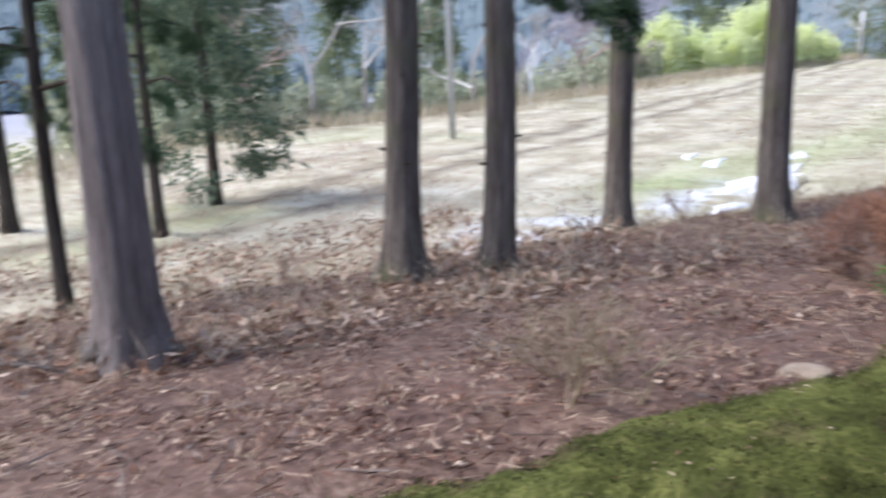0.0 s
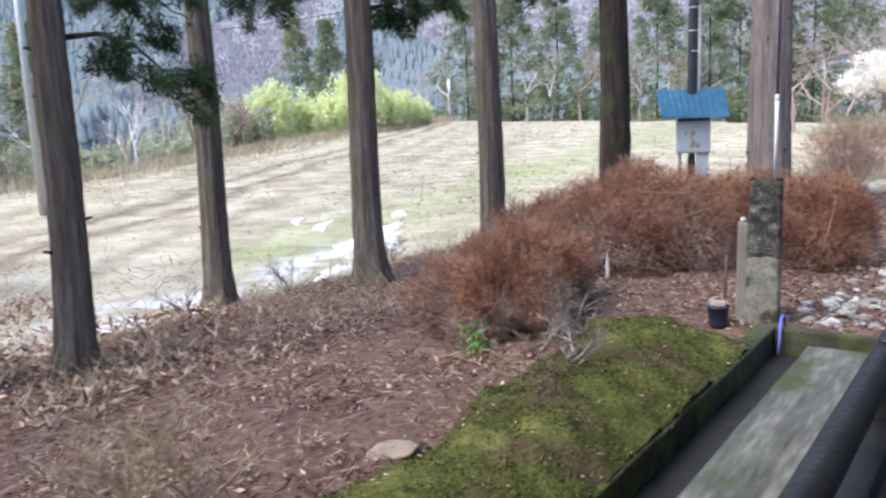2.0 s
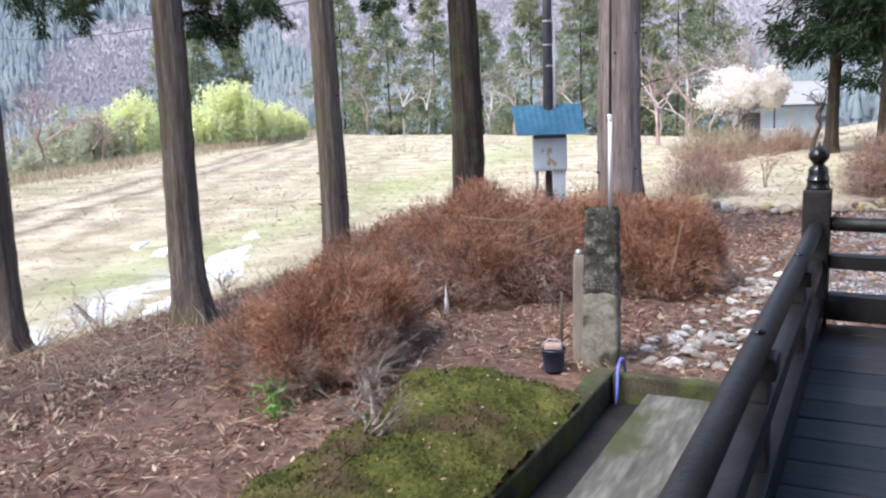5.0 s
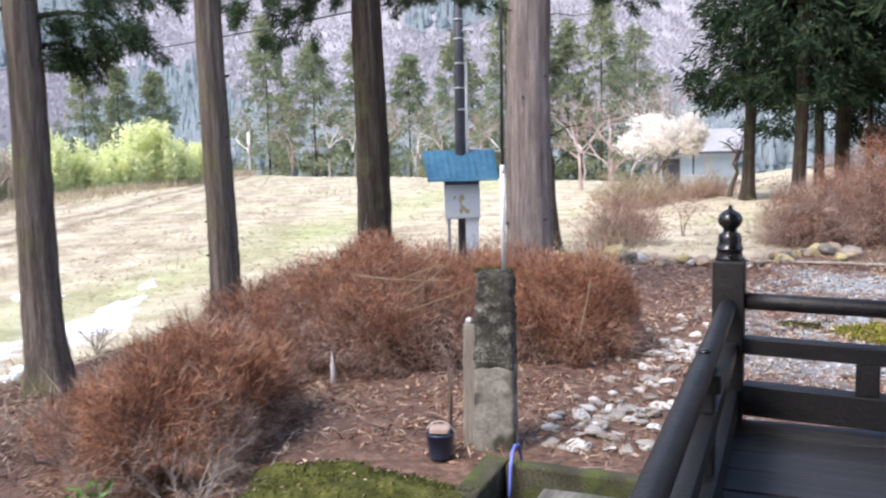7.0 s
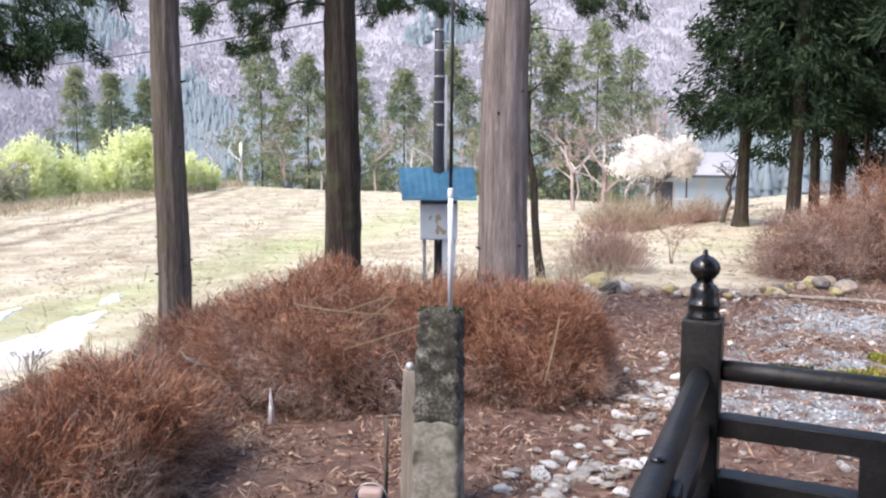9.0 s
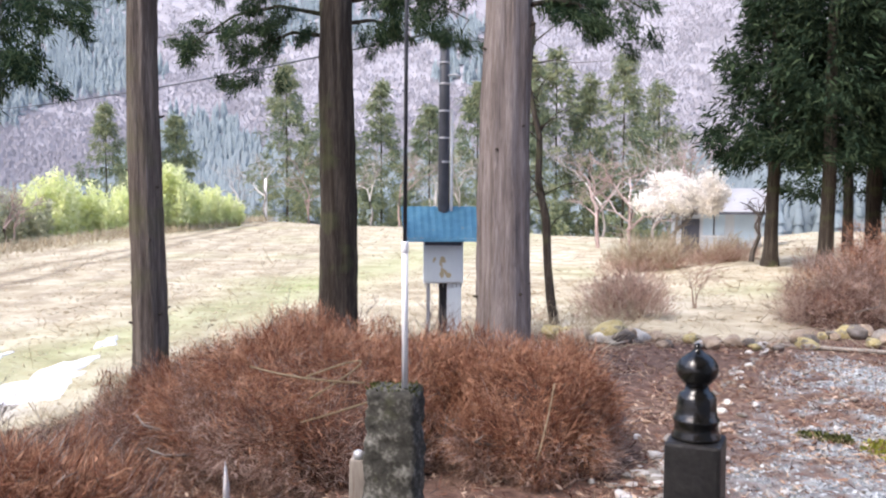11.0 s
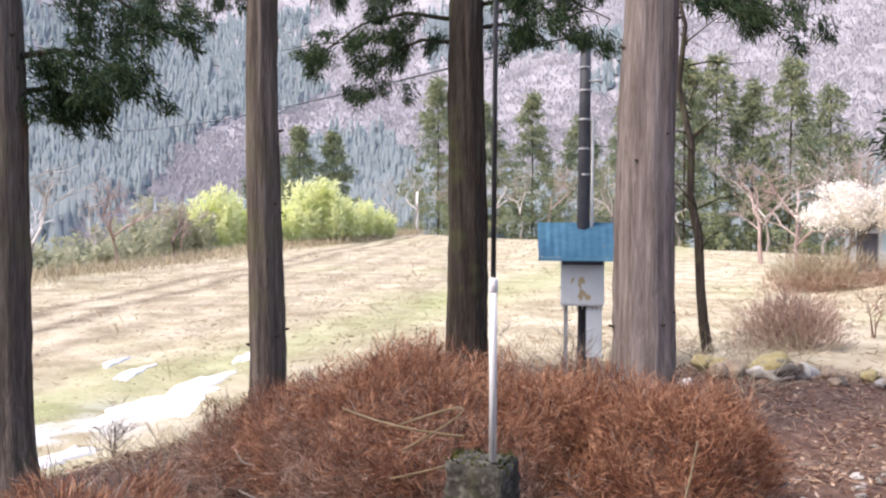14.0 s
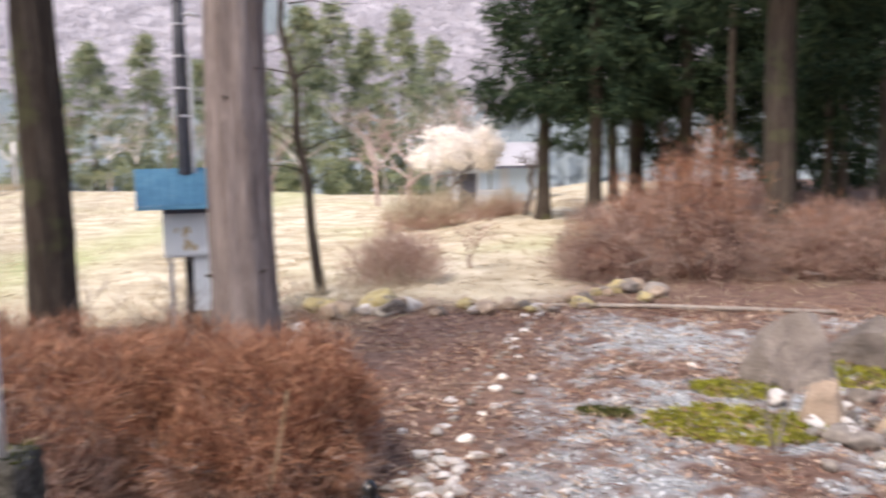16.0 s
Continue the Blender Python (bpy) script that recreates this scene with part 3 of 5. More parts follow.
litter("fallen_twigs", 1500, (-9, 3, -1, 18), yard, TWIG, (0.2, 0.7), (0.005, 0.012), 0.14, "thin fallen twigs on the soil", 0.05)
litter("gravel_chips", 26000, (-1.6, 3.4, 10.5, 17.6), gravel_mask, GRAVEL, (0.02, 0.06), (0.015, 0.04), 0.3, "pale blue-grey gravel chips", 0.015, 0.05)
litter("bank_stems", 13000, (-9.8, -6.2, -3, 16), lambda x, y: 0.5 + 0.5 * wave(x, y, 2, 1.2), STRAW, (0.12, 0.6), (0.004, 0.012), 0.7, "dry pale weed stems along the bank", 0.0, 0.7)
litter("bank_leaves", 17000, (-13.5, -6.0, -3, 7), lambda x, y: 0.5 + 0.5 * wave(x, y, 5, 1.0), LEAF, (0.06, 0.18), (0.02, 0.05), 0.7, "dry brown fern and weed leaves on the bank", 0.16, 0.3)
litter("field_grass", 46000, (-34, -9.4, -4, 34), lambda x, y: field_mask(x, y) * (1 - 0.9 * wet_mask(x, y)) * (1 - 0.6 * furrow_mask(x, y)), STRAW, (0.05, 0.16), (0.008, 0.02), 0.15, "short dry straw grass on the field", 0.02, 0.12)
litter("field_grass_far", 14000, (-62, 3, 17, 76), lambda x, y: field_mask(x, y) * (outside(x, y) < 0) * (1 - furrow_mask(x, y)), STRAW, (0.10, 0.3), (0.02, 0.05), 0.15, "dry straw grass on the far field", 0.02, 0.12)
litter("tall_grass", 9000, (-40, -6, 14.5, 66), lambda x, y: field_mask(x, y) * (wave(x, y, 7, 0.5) > 0.35) * smoothstep(-1, -6, x), STRAW, (0.25, 0.7), (0.012, 0.03), 0.4, "tall dry grass clumps", 0.0, 1.0)


def weed_tufts(name, n, area, mat, label, per=16, tall=0.16):
    """Small matted clumps of dead weeds."""
    x, y = scatter(n, *area, drift)
    x, y = np.repeat(x, per), np.repeat(y, per)
    m = len(x)
    x, y = x + rng.normal(0, 0.06, m), y + rng.normal(0, 0.06, m)
    size = np.repeat(rng.uniform(0.5, 1.3, m // per), per)
    me = blades(name, np.c_[x, y, ground_z(x, y) - 0.01], rng.normal(0, 1, (m, 3)) * (1, 1, 0.4) + (0, 0, 0.35), rng.uniform(0.4, 1.0, m) * tall * size, rng.uniform(0.005, 0.014, m), 0.2)
    tagged(link(name, me, mat), label, "weeds", kind="stuff")


weed_tufts("dead_weeds", 900, (-8.5, -2.8, -0.5, 10), LITTER, "matted clumps of dead brown weeds on the soil")
weed_tufts("straw_weeds", 420, (-8.5, -2.8, -0.5, 10), STRAW, "pale dry grass wisps in the litter", 12, 0.22)
weed_tufts("yard_weeds", 500, (-4.0, 2.6, 8.6, 17.5), LITTER, "matted clumps of dead brown weeds on the path", 14, 0.12)


litter("lawn_grass", 12000, (-9, 3, 17.6, 32), lambda x, y: 0.6 + 0.5 * wave(x, y, 4, 1.1), STRAW, (0.08, 0.30), (0.006, 0.018), 0.4, "dry tawny grass past the border rocks", 0.0, 0.35)
litter("weed_stems", 2600, (-9, -3.4, 15.2, 19.5), lambda x, y: 0.5 + 0.5 * wave(x, y, 6, 1.4), STRAW, (0.3, 0.9), (0.005, 0.012), 0.35, "thin tan weed stems round the pole", 0.0, 0.9)
litter("field_weeds", 9000, (-26, -9, -3, 10), lambda x, y: 0.45 + 0.6 * wave(x, y, 8, 0.7), SHRUB_RED, (0.12, 0.45), (0.008, 0.022), 0.5, "dry reddish weeds on the field's near side", 0.0, 0.5)


# the grassy rim of the field
def rim_grass():
    y = rng.uniform(0, 80, 9000)
    x = np.interp(y, EDGE_Y, EDGE_X) + rng.normal(0, 1.2, 9000)
    me = blades("rim_grass", np.c_[x, y, ground_z(x, y)], rng.normal(0, 0.35, (9000, 3)) + (0, 0, 1), rng.uniform(0.3, 0.9, 9000), rng.uniform(0.02, 0.06, 9000))
    tagged(link("rim_grass", me, STRAW), "tall pale dry grass along the field's rim", "grass", kind="stuff")


rim_grass()


def snow_patch(cx, cy, ln, wd, turn, seed, label="dirty white patch of melting snow on the field"):
    n, rings = 48, 6
    v, a = [], np.linspace(0, 2 * np.pi, n, endpoint=False)
    rad = 1 + 0.28 * np.sin(a * 3 + seed) + 0.16 * np.sin(a * 7 + 2 * seed) + 0.1 * np.sin(a * 13 + seed)
    c, s = math.cos(turn), math.sin(turn)
    for k in range(rings + 1):
        f = k / rings
        px, py = np.cos(a) * rad * f * ln, np.sin(a) * rad * f * wd
        X, Y = cx + px * c - py * s, cy + px * s + py * c
        h = 0.05 * (1 - f ** 3) - (0.06 if k == rings else 0.0) + 0.008 * wave(X, Y, seed, 3)
        v.append(np.c_[X, Y, ground_z(X, Y) + h])
    v = np.concatenate(v)
    fc = [(k * n + j, k * n + (j + 1) % n, (k + 1) * n + (j + 1) % n, (k + 1) * n + j) for k in range(rings) for j in range(n)]
    me = soup("snow_patch", v, fc)
    me.shade_smooth()
    tagged(link("snow_patch", me, SNOW), label, "snow", "melting snow patches")


snow_patch(-12.4, 13.9, 2.1, 0.62, 2.05, 1.0)
snow_patch(-15.0, 14.9, 0.9, 0.18, 2.2, 2.3)
snow_patch(-16.2, 15.2, 0.6, 0.14, 2.2, 3.1)
snow_patch(-10.6, 11.0, 0.8, 0.22, 2.0, 4.4)
snow_patch(-10.5, 6.5, 1.0, 0.35, 1.8, 5.2)
snow_patch(-10.4, 8.4, 0.6, 0.25, 1.8, 6.2)
snow_patch(-14.6, 17.3, 0.7, 0.18, 2.2, 7.2)


# ---- hedges ----
def hedge(lumps, count, label, mat=HEDGE, name="hedge", length=(0.06, 0.19), up=0.2, bare=0, core=0.78, rust=0.4, grey=HEDGE_GREY, stems_per=0, fat=1.0):
    """Rounded mass of fine twigs. lumps: centre x, y, radius x, radius y, height above the soil, turn."""
    x0, y0 = lumps[0][0], lumps[0][1]
    ob = empty(name, Matrix.Translation((x0, y0, gz(x0, y0))), label, "hedge" if name == "hedge" else "shrub", "clipped hedges" if name == "hedge" else "")
    base, way = [], []
    tot = sum(l[2] * l[3] for l in lumps)
    for cx, cy, rx, ry, h, turn in lumps:
        n = int(count * rx * ry / tot)
        d = unit(rng.normal(size=(n, 3)))
        d[:, 2] = np.abs(d[:, 2])
        bump = 1 + 0.07 * np.sin(d[:, 0] * 9 + cx) + 0.06 * np.sin(d[:, 1] * 11 + cy) + 0.05 * np.sin(d[:, 2] * 13 + d[:, 0] * 7)
        p = d * rng.uniform(core * 0.92, 1.0, (n, 1)) * bump[:, None] * (rx, ry, h)
        lump = 0.08 * wave(p[:, 0] * 3 + p[:, 2] * 4, p[:, 1] * 3 - p[:, 2] * 3, cx, 1.3) + 0.04 * wave(p[:, 0] * 9, p[:, 1] * 9 + p[:, 2] * 8, cy, 1.0)
        p = p + d * lump[:, None]
        # drawn in at the foot
        p[:, :2] *= (0.86 + 0.14 * smoothstep(0.0, 0.38, p[:, 2] / h))[:, None]
        # the skirt stays nearly upright
        p[:, 2] = np.maximum(p[:, 2], 0.02)
        c, s = math.cos(turn), math.sin(turn)
        P = np.c_[cx + p[:, 0] * c - p[:, 1] * s, cy + p[:, 0] * s + p[:, 1] * c, p[:, 2]]
        P[:, 2] += ground_z(P[:, 0], P[:, 1])
        D = np.c_[d[:, 0] * c - d[:, 1] * s, d[:, 0] * s + d[:, 1] * c, d[:, 2]]
        base.append(P)
        swirl = np.c_[wave(P[:, 0], P[:, 1] + P[:, 2], 3, 4.5), wave(P[:, 1], P[:, 0] - P[:, 2], 7, 4.5), wave(P[:, 0] + P[:, 1], P[:, 2], 5, 5.5)]
        way.append(0.7 * D + 1.1 * swirl + rng.normal(0, 0.75, (n, 3)) + (0, 0, up))
        # solid filler under the twigs, its dark colour standing in for inner shade
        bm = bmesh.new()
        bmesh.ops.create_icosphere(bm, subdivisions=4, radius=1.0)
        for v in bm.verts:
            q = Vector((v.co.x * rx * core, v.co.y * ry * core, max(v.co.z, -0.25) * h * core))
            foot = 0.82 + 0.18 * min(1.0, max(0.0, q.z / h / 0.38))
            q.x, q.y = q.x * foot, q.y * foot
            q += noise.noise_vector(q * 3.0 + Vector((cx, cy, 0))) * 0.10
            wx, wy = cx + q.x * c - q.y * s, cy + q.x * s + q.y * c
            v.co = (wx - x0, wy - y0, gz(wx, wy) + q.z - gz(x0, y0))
        part("core", bm, HEDGE_CORE_SHADE, ob, "solid core coloured dark for the shade between twigs")
    base, way = np.concatenate(base), np.concatenate(way)
    n = len(base)
    o = np.array((x0, y0, gz(x0, y0)))
    # rusty tips crown the top, greyer bare twigs show on the flanks
    top = max(l[4] for l in lumps)
    rise = (base[:, 2] - ground_z(base[:, 0], base[:, 1])) / top
    rusty = rise + 0.28 * wave(base[:, 0] + base[:, 2], base[:, 1], x0, 3.1) + 0.16 * wave(base[:, 0], base[:, 1] + base[:, 2], y0, 8.0) + rng.normal(0, 0.16, n) > rust
    for nm, k, m, wd in (("brush", rusty, mat, (0.0035, 0.0085)), ("grey_brush", ~rusty, grey, (0.003, 0.0065))):
        if k.any():
            c = int(k.sum())
            me = blades(nm, base[k] - o, way[k], rng.uniform(*length, c), rng.uniform(*wd, c) * fat)
            link(nm, me, m, ob)["kind"] = "stuff"
    if bare:
        k = rng.integers(0, n, bare)
        me = blades("bare_brush", base[k] - o, way[k] + (0, 0, 0.3), rng.uniform(0.10, 0.34, bare), rng.uniform(0.003, 0.007, bare))
        link("bare_brush", me, TWIG, ob)["kind"] = "stuff"
    # crooked stems at the foot
    hs = random.Random(int(n))
    for cx, cy, rx, ry, h, turn in lumps:
        for j in range(stems_per):
            az = hs.uniform(0, 6.28)
            q = Vector((cx + math.cos(az) * rx * 0.45, cy + math.sin(az) * ry * 0.45, 0)) - Vector((x0, y0, 0))
            e = Vector((cx + math.cos(az) * rx * 0.93, cy + math.sin(az) * ry * 0.93, 0)) - Vector((x0, y0, 0))
            z1 = hs.uniform(0.12, 0.42) * h
            q.z, e.z = gz(q.x + x0, q.y + y0) - o[2], gz(e.x + x0, e.y + y0) - o[2] + z1
            mid = (q + e) / 2 + Vector((hs.gauss(0, 0.08), hs.gauss(0, 0.08), 0.08))
            part("stem", tube([q, mid, e, e + Vector((hs.gauss(0, 0.12), hs.gauss(0, 0.12), hs.uniform(0.05, 0.2)))], [0.022, 0.017, 0.012, 0.005], 5), TWIG, ob, "bare grey stem")
    return ob


hedge([(-4.55, 7.75, 0.85, 1.45, 0.88, 0.30), (-5.3, 8.1, 0.7, 1.1, 0.66, 0.3)], 95000, "clipped rounded hedge of rusty and greyish bare twigs", bare=4000, rust=0.36, stems_per=3)
hedge([(-4.9, 11.1, 1.35, 1.5, 1.27, 0.5), (-4.1, 10.8, 0.9, 0.9, 1.02, 0.2), (-6.3, 11.0, 0.95, 1.1, 0.92, 0.2), (-5.6, 12.2, 1.2, 1.0, 1.05, 0)], 140000, "large mounded hedge, rusty red above and greyish below", bare=5000, rust=0.40, stems_per=8)
hedge([(-2.72, 11.7, 0.88, 0.95, 1.05, 0.0), (-3.6, 11.7, 0.8, 0.9, 1.05, 0.0)], 72000, "lower rusty hedge with orange-brown side", bare=1200, rust=0.22, stems_per=5)


# ---- trees ----
def trunk_mesh(h, r, flare, lean, seed, sides=44, rings=70, ridge=0.06):
    a = np.linspace(0, 2 * np.pi, sides, endpoint=False)
    v = []
    for k in range(rings):
        t = (k / (rings - 1)) ** 1.5
        z = h * t - 0.25
        rr = r * (1 - 0.62 * t) + flare * r * math.exp(-max(z, 0) / 0.28)
        lobes = 1 + 0.16 * math.exp(-max(z, 0) / 0.35) * np.sin(a * 5 + seed) + ridge * np.sin(a * 9 + seed + 0.5 * z) * 0.6 + ridge * rng.normal(0, 0.5, sides) * 0.8
        ox, oy = lean[0] * z + 0.02 * math.sin(z * 1.1 + seed), lean[1] * z + 0.02 * math.cos(z * 0.9 + seed)
        v.append(np.c_[ox + np.cos(a) * rr * lobes, oy + np.sin(a) * rr * lobes, np.full(sides, z)])
    v = np.concatenate(v)
    q = [(k * sides + j, k * sides + (j + 1) % sides, (k + 1) * sides + (j + 1) % sides, (k + 1) * sides + j) for k in range(rings - 1) for j in range(sides)]
    me = soup("trunk", v, q)
    me.shade_smooth()
    return me


def spray_points(origin, az, length, droop, n, spread):
    """Foliage sprays along a limb: points and hanging directions."""
    t = rng.uniform(0.2, 0.9, n)
    d = np.array([math.cos(az), math.sin(az), 0.0])
    p = np.array(origin) + d * (t * length)[:, None] + np.c_[np.zeros(n), np.zeros(n), -droop * t ** 2 * length]
    p = p + rng.normal(0, 1, (n, 3)) * spread * (0.35 + 0.65 * t)[:, None] * (1, 1, 0.55)
    w = d * 0.6 + rng.normal(0, 0.6, (n, 3)) + (0, 0, -0.75)
    return p, w


def cedar(x, y, r, lean=(0, 0), limbs=(), mat=BARK, crown=(6.0, 1.6, 900), h=15.0, label="tall straight cedar with fibrous brown bark", flare=0.5, stubs=0):
    z0 = gz(x, y)
    seed = x * 3.1 + y
    ob = empty("cedar_tree", Matrix.Translation((x, y, z0)), label, "tree", "row of cedars")
    link("trunk", trunk_mesh(h, r, flare, lean, seed), mat, ob)
    P, D = [], []
    for az, z, ln, n, droop in limbs:
        bm = bmesh.new()
        a = radians(az)
        o = (lean[0] * z + math.cos(a) * r * 0.7, lean[1] * z + math.sin(a) * r * 0.7, z)
        pts = [(o[0] + math.cos(a) * ln * t, o[1] + math.sin(a) * ln * t, z + 0.10 * ln * math.sin(t * 3) - droop * t * t * ln) for t in (0, 0.3, 0.6, 0.9)]
        tube_bm(bm, pts, [0.035, 0.025, 0.017, 0.008], 6)
        for q in range(7):
            b0 = Vector(pts[1]).lerp(Vector(pts[3]), q / 6)
            e = b0 + Vector((rng.normal(0, 0.3), rng.normal(0, 0.3), -0.2 + rng.normal(0, 0.15))) * ln * 0.4
            tube_bm(bm, [b0, (b0 + e) / 2 + Vector((0, 0, 0.03)), e], [0.010, 0.007, 0.003], 4)
        part("limb", bm, BARK_DARK, ob, "thin dark drooping limb")
        # sprays hang in tufts, with gaps between them
        n = int(n * 3.2)
        tufts = max(4, n // 230)
        for k in range(tufts):
            c, w0 = spray_points(o, a, ln, droop, 1, ln * 0.19)
            m = n // tufts
            t = rng.uniform(0, 1, (m, 1))
            P.append(c + unit(w0 + (0, 0, -0.3)) * t * 0.30 + rng.normal(0, 1, (m, 3)) * (0.075, 0.075, 0.05) * (1.15 - 0.7 * t))
            D.append(np.repeat(w0, m, 0) * 0.6 + rng.normal(0, 0.7, (m, 3)) + (0, 0, -0.25))
    cz, cr, cn = crown
    if cn:
        zz = rng.uniform(cz, h + 0.5, cn)
        aa = rng.uniform(0, 2 * np.pi, cn)
        rr = cr * (1 - (zz - cz) / (h + 1.5 - cz)) * np.sqrt(rng.uniform(0.1, 1, cn))
        c0 = np.c_[np.cos(aa) * rr + lean[0] * zz, np.sin(aa) * rr + lean[1] * zz, zz]
        c0 = np.repeat(c0, 5, 0) + rng.normal(0, 0.2, (cn * 5, 3))
        P.append(c0), D.append(rng.normal(0, 0.6, (cn * 5, 3)) + (0, 0, -0.5))
    for s in range(stubs):
        a, z = rng.uniform(0, 6.28), rng.uniform(1.0, 4.5)
        rr = r * (1 - 0.62 * (z / h) ** 0.7)
        o = Vector((lean[0] * z + math.cos(a) * rr * 0.9, lean[1] * z + math.sin(a) * rr * 0.9, z))
        part("branch_stub", tube([o, o + Vector((math.cos(a), math.sin(a), 0.25)) * rng.uniform(0.05, 0.12)], [0.022, 0.012], 5), BARK_DARK, ob)
    if P:
        P, D = np.concatenate(P), np.concatenate(D)
        link("foliage", blades("foliage", P, D, rng.uniform(0.05, 0.13, len(P)), rng.uniform(0.008, 0.018, len(P)), 0.12), NEEDLES_NEAR, ob, "dark green drooping cedar sprays")
    return ob


cedar(-6.72, 0.52, 0.26, (-0.012, 0.0), [(150, 4.0, 1.6, 700, 0.3)], BARK_PALE, flare=0.55, label="thick pale-barked cedar among dry stems", stubs=4)
cedar(-8.05, 3.62, 0.20, (-0.01, 0.03), [(250, 3.7, 1.3, 900, 0.35), (20, 4.2, 1.0, 500, 0.3), (200, 3.4, 0.9, 500, 0.3)], BARK, flare=0.75, stubs=7)
cedar(-7.81, 4.68, 0.185, (0.010, 0.030), [(60, 3.3, 1.1, 1200, 0.55), (75, 3.9, 1.2, 900, 0.4), (210, 4.0, 1.1, 600, 0.3)], BARK, flare=0.35, stubs=6)
cedar(-9.25, 7.55, 0.19, (-0.015, 0.01), [(60, 4.4, 1.2, 700, 0.45), (230, 4.6, 1.3, 700, 0.4)], BARK, flare=0.55, stubs=6)
cedar(-7.98, 9.25, 0.215, (-0.014, 0.004), [(40, 4.1, 1.2, 1500, 0.3), (55, 4.7, 1.4, 1200, 0.3), (235, 4.3, 0.9, 800, 0.35), (65, 3.8, 0.8, 700, 0.3)], BARK, flare=0.5, stubs=7)
cedar(-8.0, 12.25, 0.22, (0.004, 0.0), [(215, 5.5, 1.4, 900, 0.3), (40, 5.6, 0.9, 600, 0.3)], BARK, flare=0.22, stubs=14, label="cedar with knotty grey-brown bark")
cedar(-7.25, 15.2, 0.30, (0.006, 0.0), [(215, 5.3, 2.1, 2000, 0.34), (205, 5.0, 1.5, 800, 0.5), (30, 5.5, 1.9, 1500, 0.22), (50, 5.2, 1.0, 600, 0.2), (240, 5.9, 1.6, 1200, 0.2)], BARK_DARK, flare=0.3, stubs=5, label="dark ridged cedar with drooping lower branches")
cedar(-3.88, 13.68, 0.325, (0.004, 0.01), [(35, 4.7, 1.5, 1300, 0.2), (200, 4.9, 1.2, 900, 0.2), (20, 4.5, 0.9, 500, 0.25), (180, 5.3, 1.7, 1100, 0.2)], BARK_PALE, flare=0.22, stubs=10, label="broad cedar with pinkish-grey fibrous bark")
# smaller stems behind the first of the row
for x, y, r in ((-9.6, 0.15, 0.09), (-16.5, -0.4, 0.14), (-14.5, 1.9, 0.10)):
    cedar(x, y, r, (0.01, 0.01), [(300, 3.0, 1.5, 500, 0.3), (120, 3.5, 1.4, 500, 0.3), (30, 2.6, 1.5, 600, 0.35)], BARK_DARK, (3.5, 1.6, 350), 10, "slender dark-stemmed young cedar", 0.3)


def conifer(x, y, h, r, n, mat=NEEDLES_FAR_HAZED, low=0.1, trunk=0.15, label="dense green conifer past the straw field", name="conifer_tree", leaf=(0.35, 0.9), wide=(0.10, 0.25), bark=BARK_DARK):
    z0 = gz(x, y)
    ob = empty(name, Matrix.Translation((x, y, z0)), label, "tree", "conifers")
    link("trunk", trunk_mesh(h * 0.95, trunk, 0.3, (0, 0), x + y, 10, 12), bark, ob)
    per = 30
    nc = n // per
    t = rng.uniform(0, 1, nc) ** 1.15
    aa = rng.uniform(0, 2 * np.pi, nc)
    rr = r * (1 - t) ** 0.85 * (0.78 + 0.22 * np.sin(t * 26 + aa * 2 + x)) * np.sqrt(rng.uniform(0.3, 1, nc)) + 0.05
    rr *= 1 + 0.2 * np.sin(aa * 3 + x + t * 7)
    C = np.c_[np.cos(aa) * rr, np.sin(aa) * rr, h * (low + (1 - low) * t) - 0.15 * rr]
    size = (leaf[0] + leaf[1]) * 0.33
    P = np.repeat(C, per, 0) + rng.normal(0, 1, (nc * per, 3)) * (size, size, size * 0.55)
    n = nc * per
    out = np.repeat(np.c_[np.cos(aa), np.sin(aa), np.zeros(nc)], per, 0)
    D = out * 0.7 + rng.normal(0, 0.6, (n, 3)) + (0, 0, -0.35)
    link("crown", blades("crown", P, D, rng.uniform(*leaf, n), rng.uniform(*wide, n), 0.1), mat, ob)
    return ob


def bare_tree(x, y, h, spread, mat=BARE_MID, name="bare_tree", label="leafless pale grey tree with fine branches", bark=None, thick=0.10, depth=5, seed=0, blossom=None, lean=0.0):
    z0 = gz(x, y)
    rs = random.Random(seed)
    ob = empty(name, Matrix.Translation((x, y, z0)), label, "tree", "bare trees")
    bm = bmesh.new()
    tips = []

    def grow(p, d, ln, r, k):
        e = p + d * ln
        m = p + d * ln * 0.5 + Vector((rs.gauss(0, 1), rs.gauss(0, 1), rs.gauss(0, 0.5))) * ln * 0.06
        tube_bm(bm, [p, m, e], [r, r * 0.85, r * 0.66], 6 if k > 3 else 3, False)
        if k <= 2:
            tips.append(e)
        if k:
            for j in range(2 if rs.random() < 0.35 else 3):
                nd = (d + Vector((rs.gauss(0, 1), rs.gauss(0, 1), rs.gauss(0.12, 0.55))) * spread).normalized()
                grow(e if rs.random() < 0.7 else m, nd, ln * rs.uniform(0.58, 0.82), r * 0.6, k - 1)

    grow(Vector((0, 0, -0.2)), Vector((lean, 0, 1)).normalized(), h * 0.34, thick, depth)
    part("branchwork", bm, bark or mat, ob)["kind"] = "stuff"
    if blossom:
        m, n, size = blossom
        tp = np.array([tuple(t) for t in tips])
        tp = tp[tp[:, 2] > 0.64 * tp[:, 2].max()]
        P = tp[rng.integers(0, len(tp), n)] + rng.normal(0, 0.16, (n, 3))
        link("blossom", blades("blossom", P, rng.normal(0, 1, (n, 3)), rng.uniform(size * 0.6, size, n), rng.uniform(size * 0.5, size * 0.8, n)), m, ob, "masses of pale blossom")
    return ob


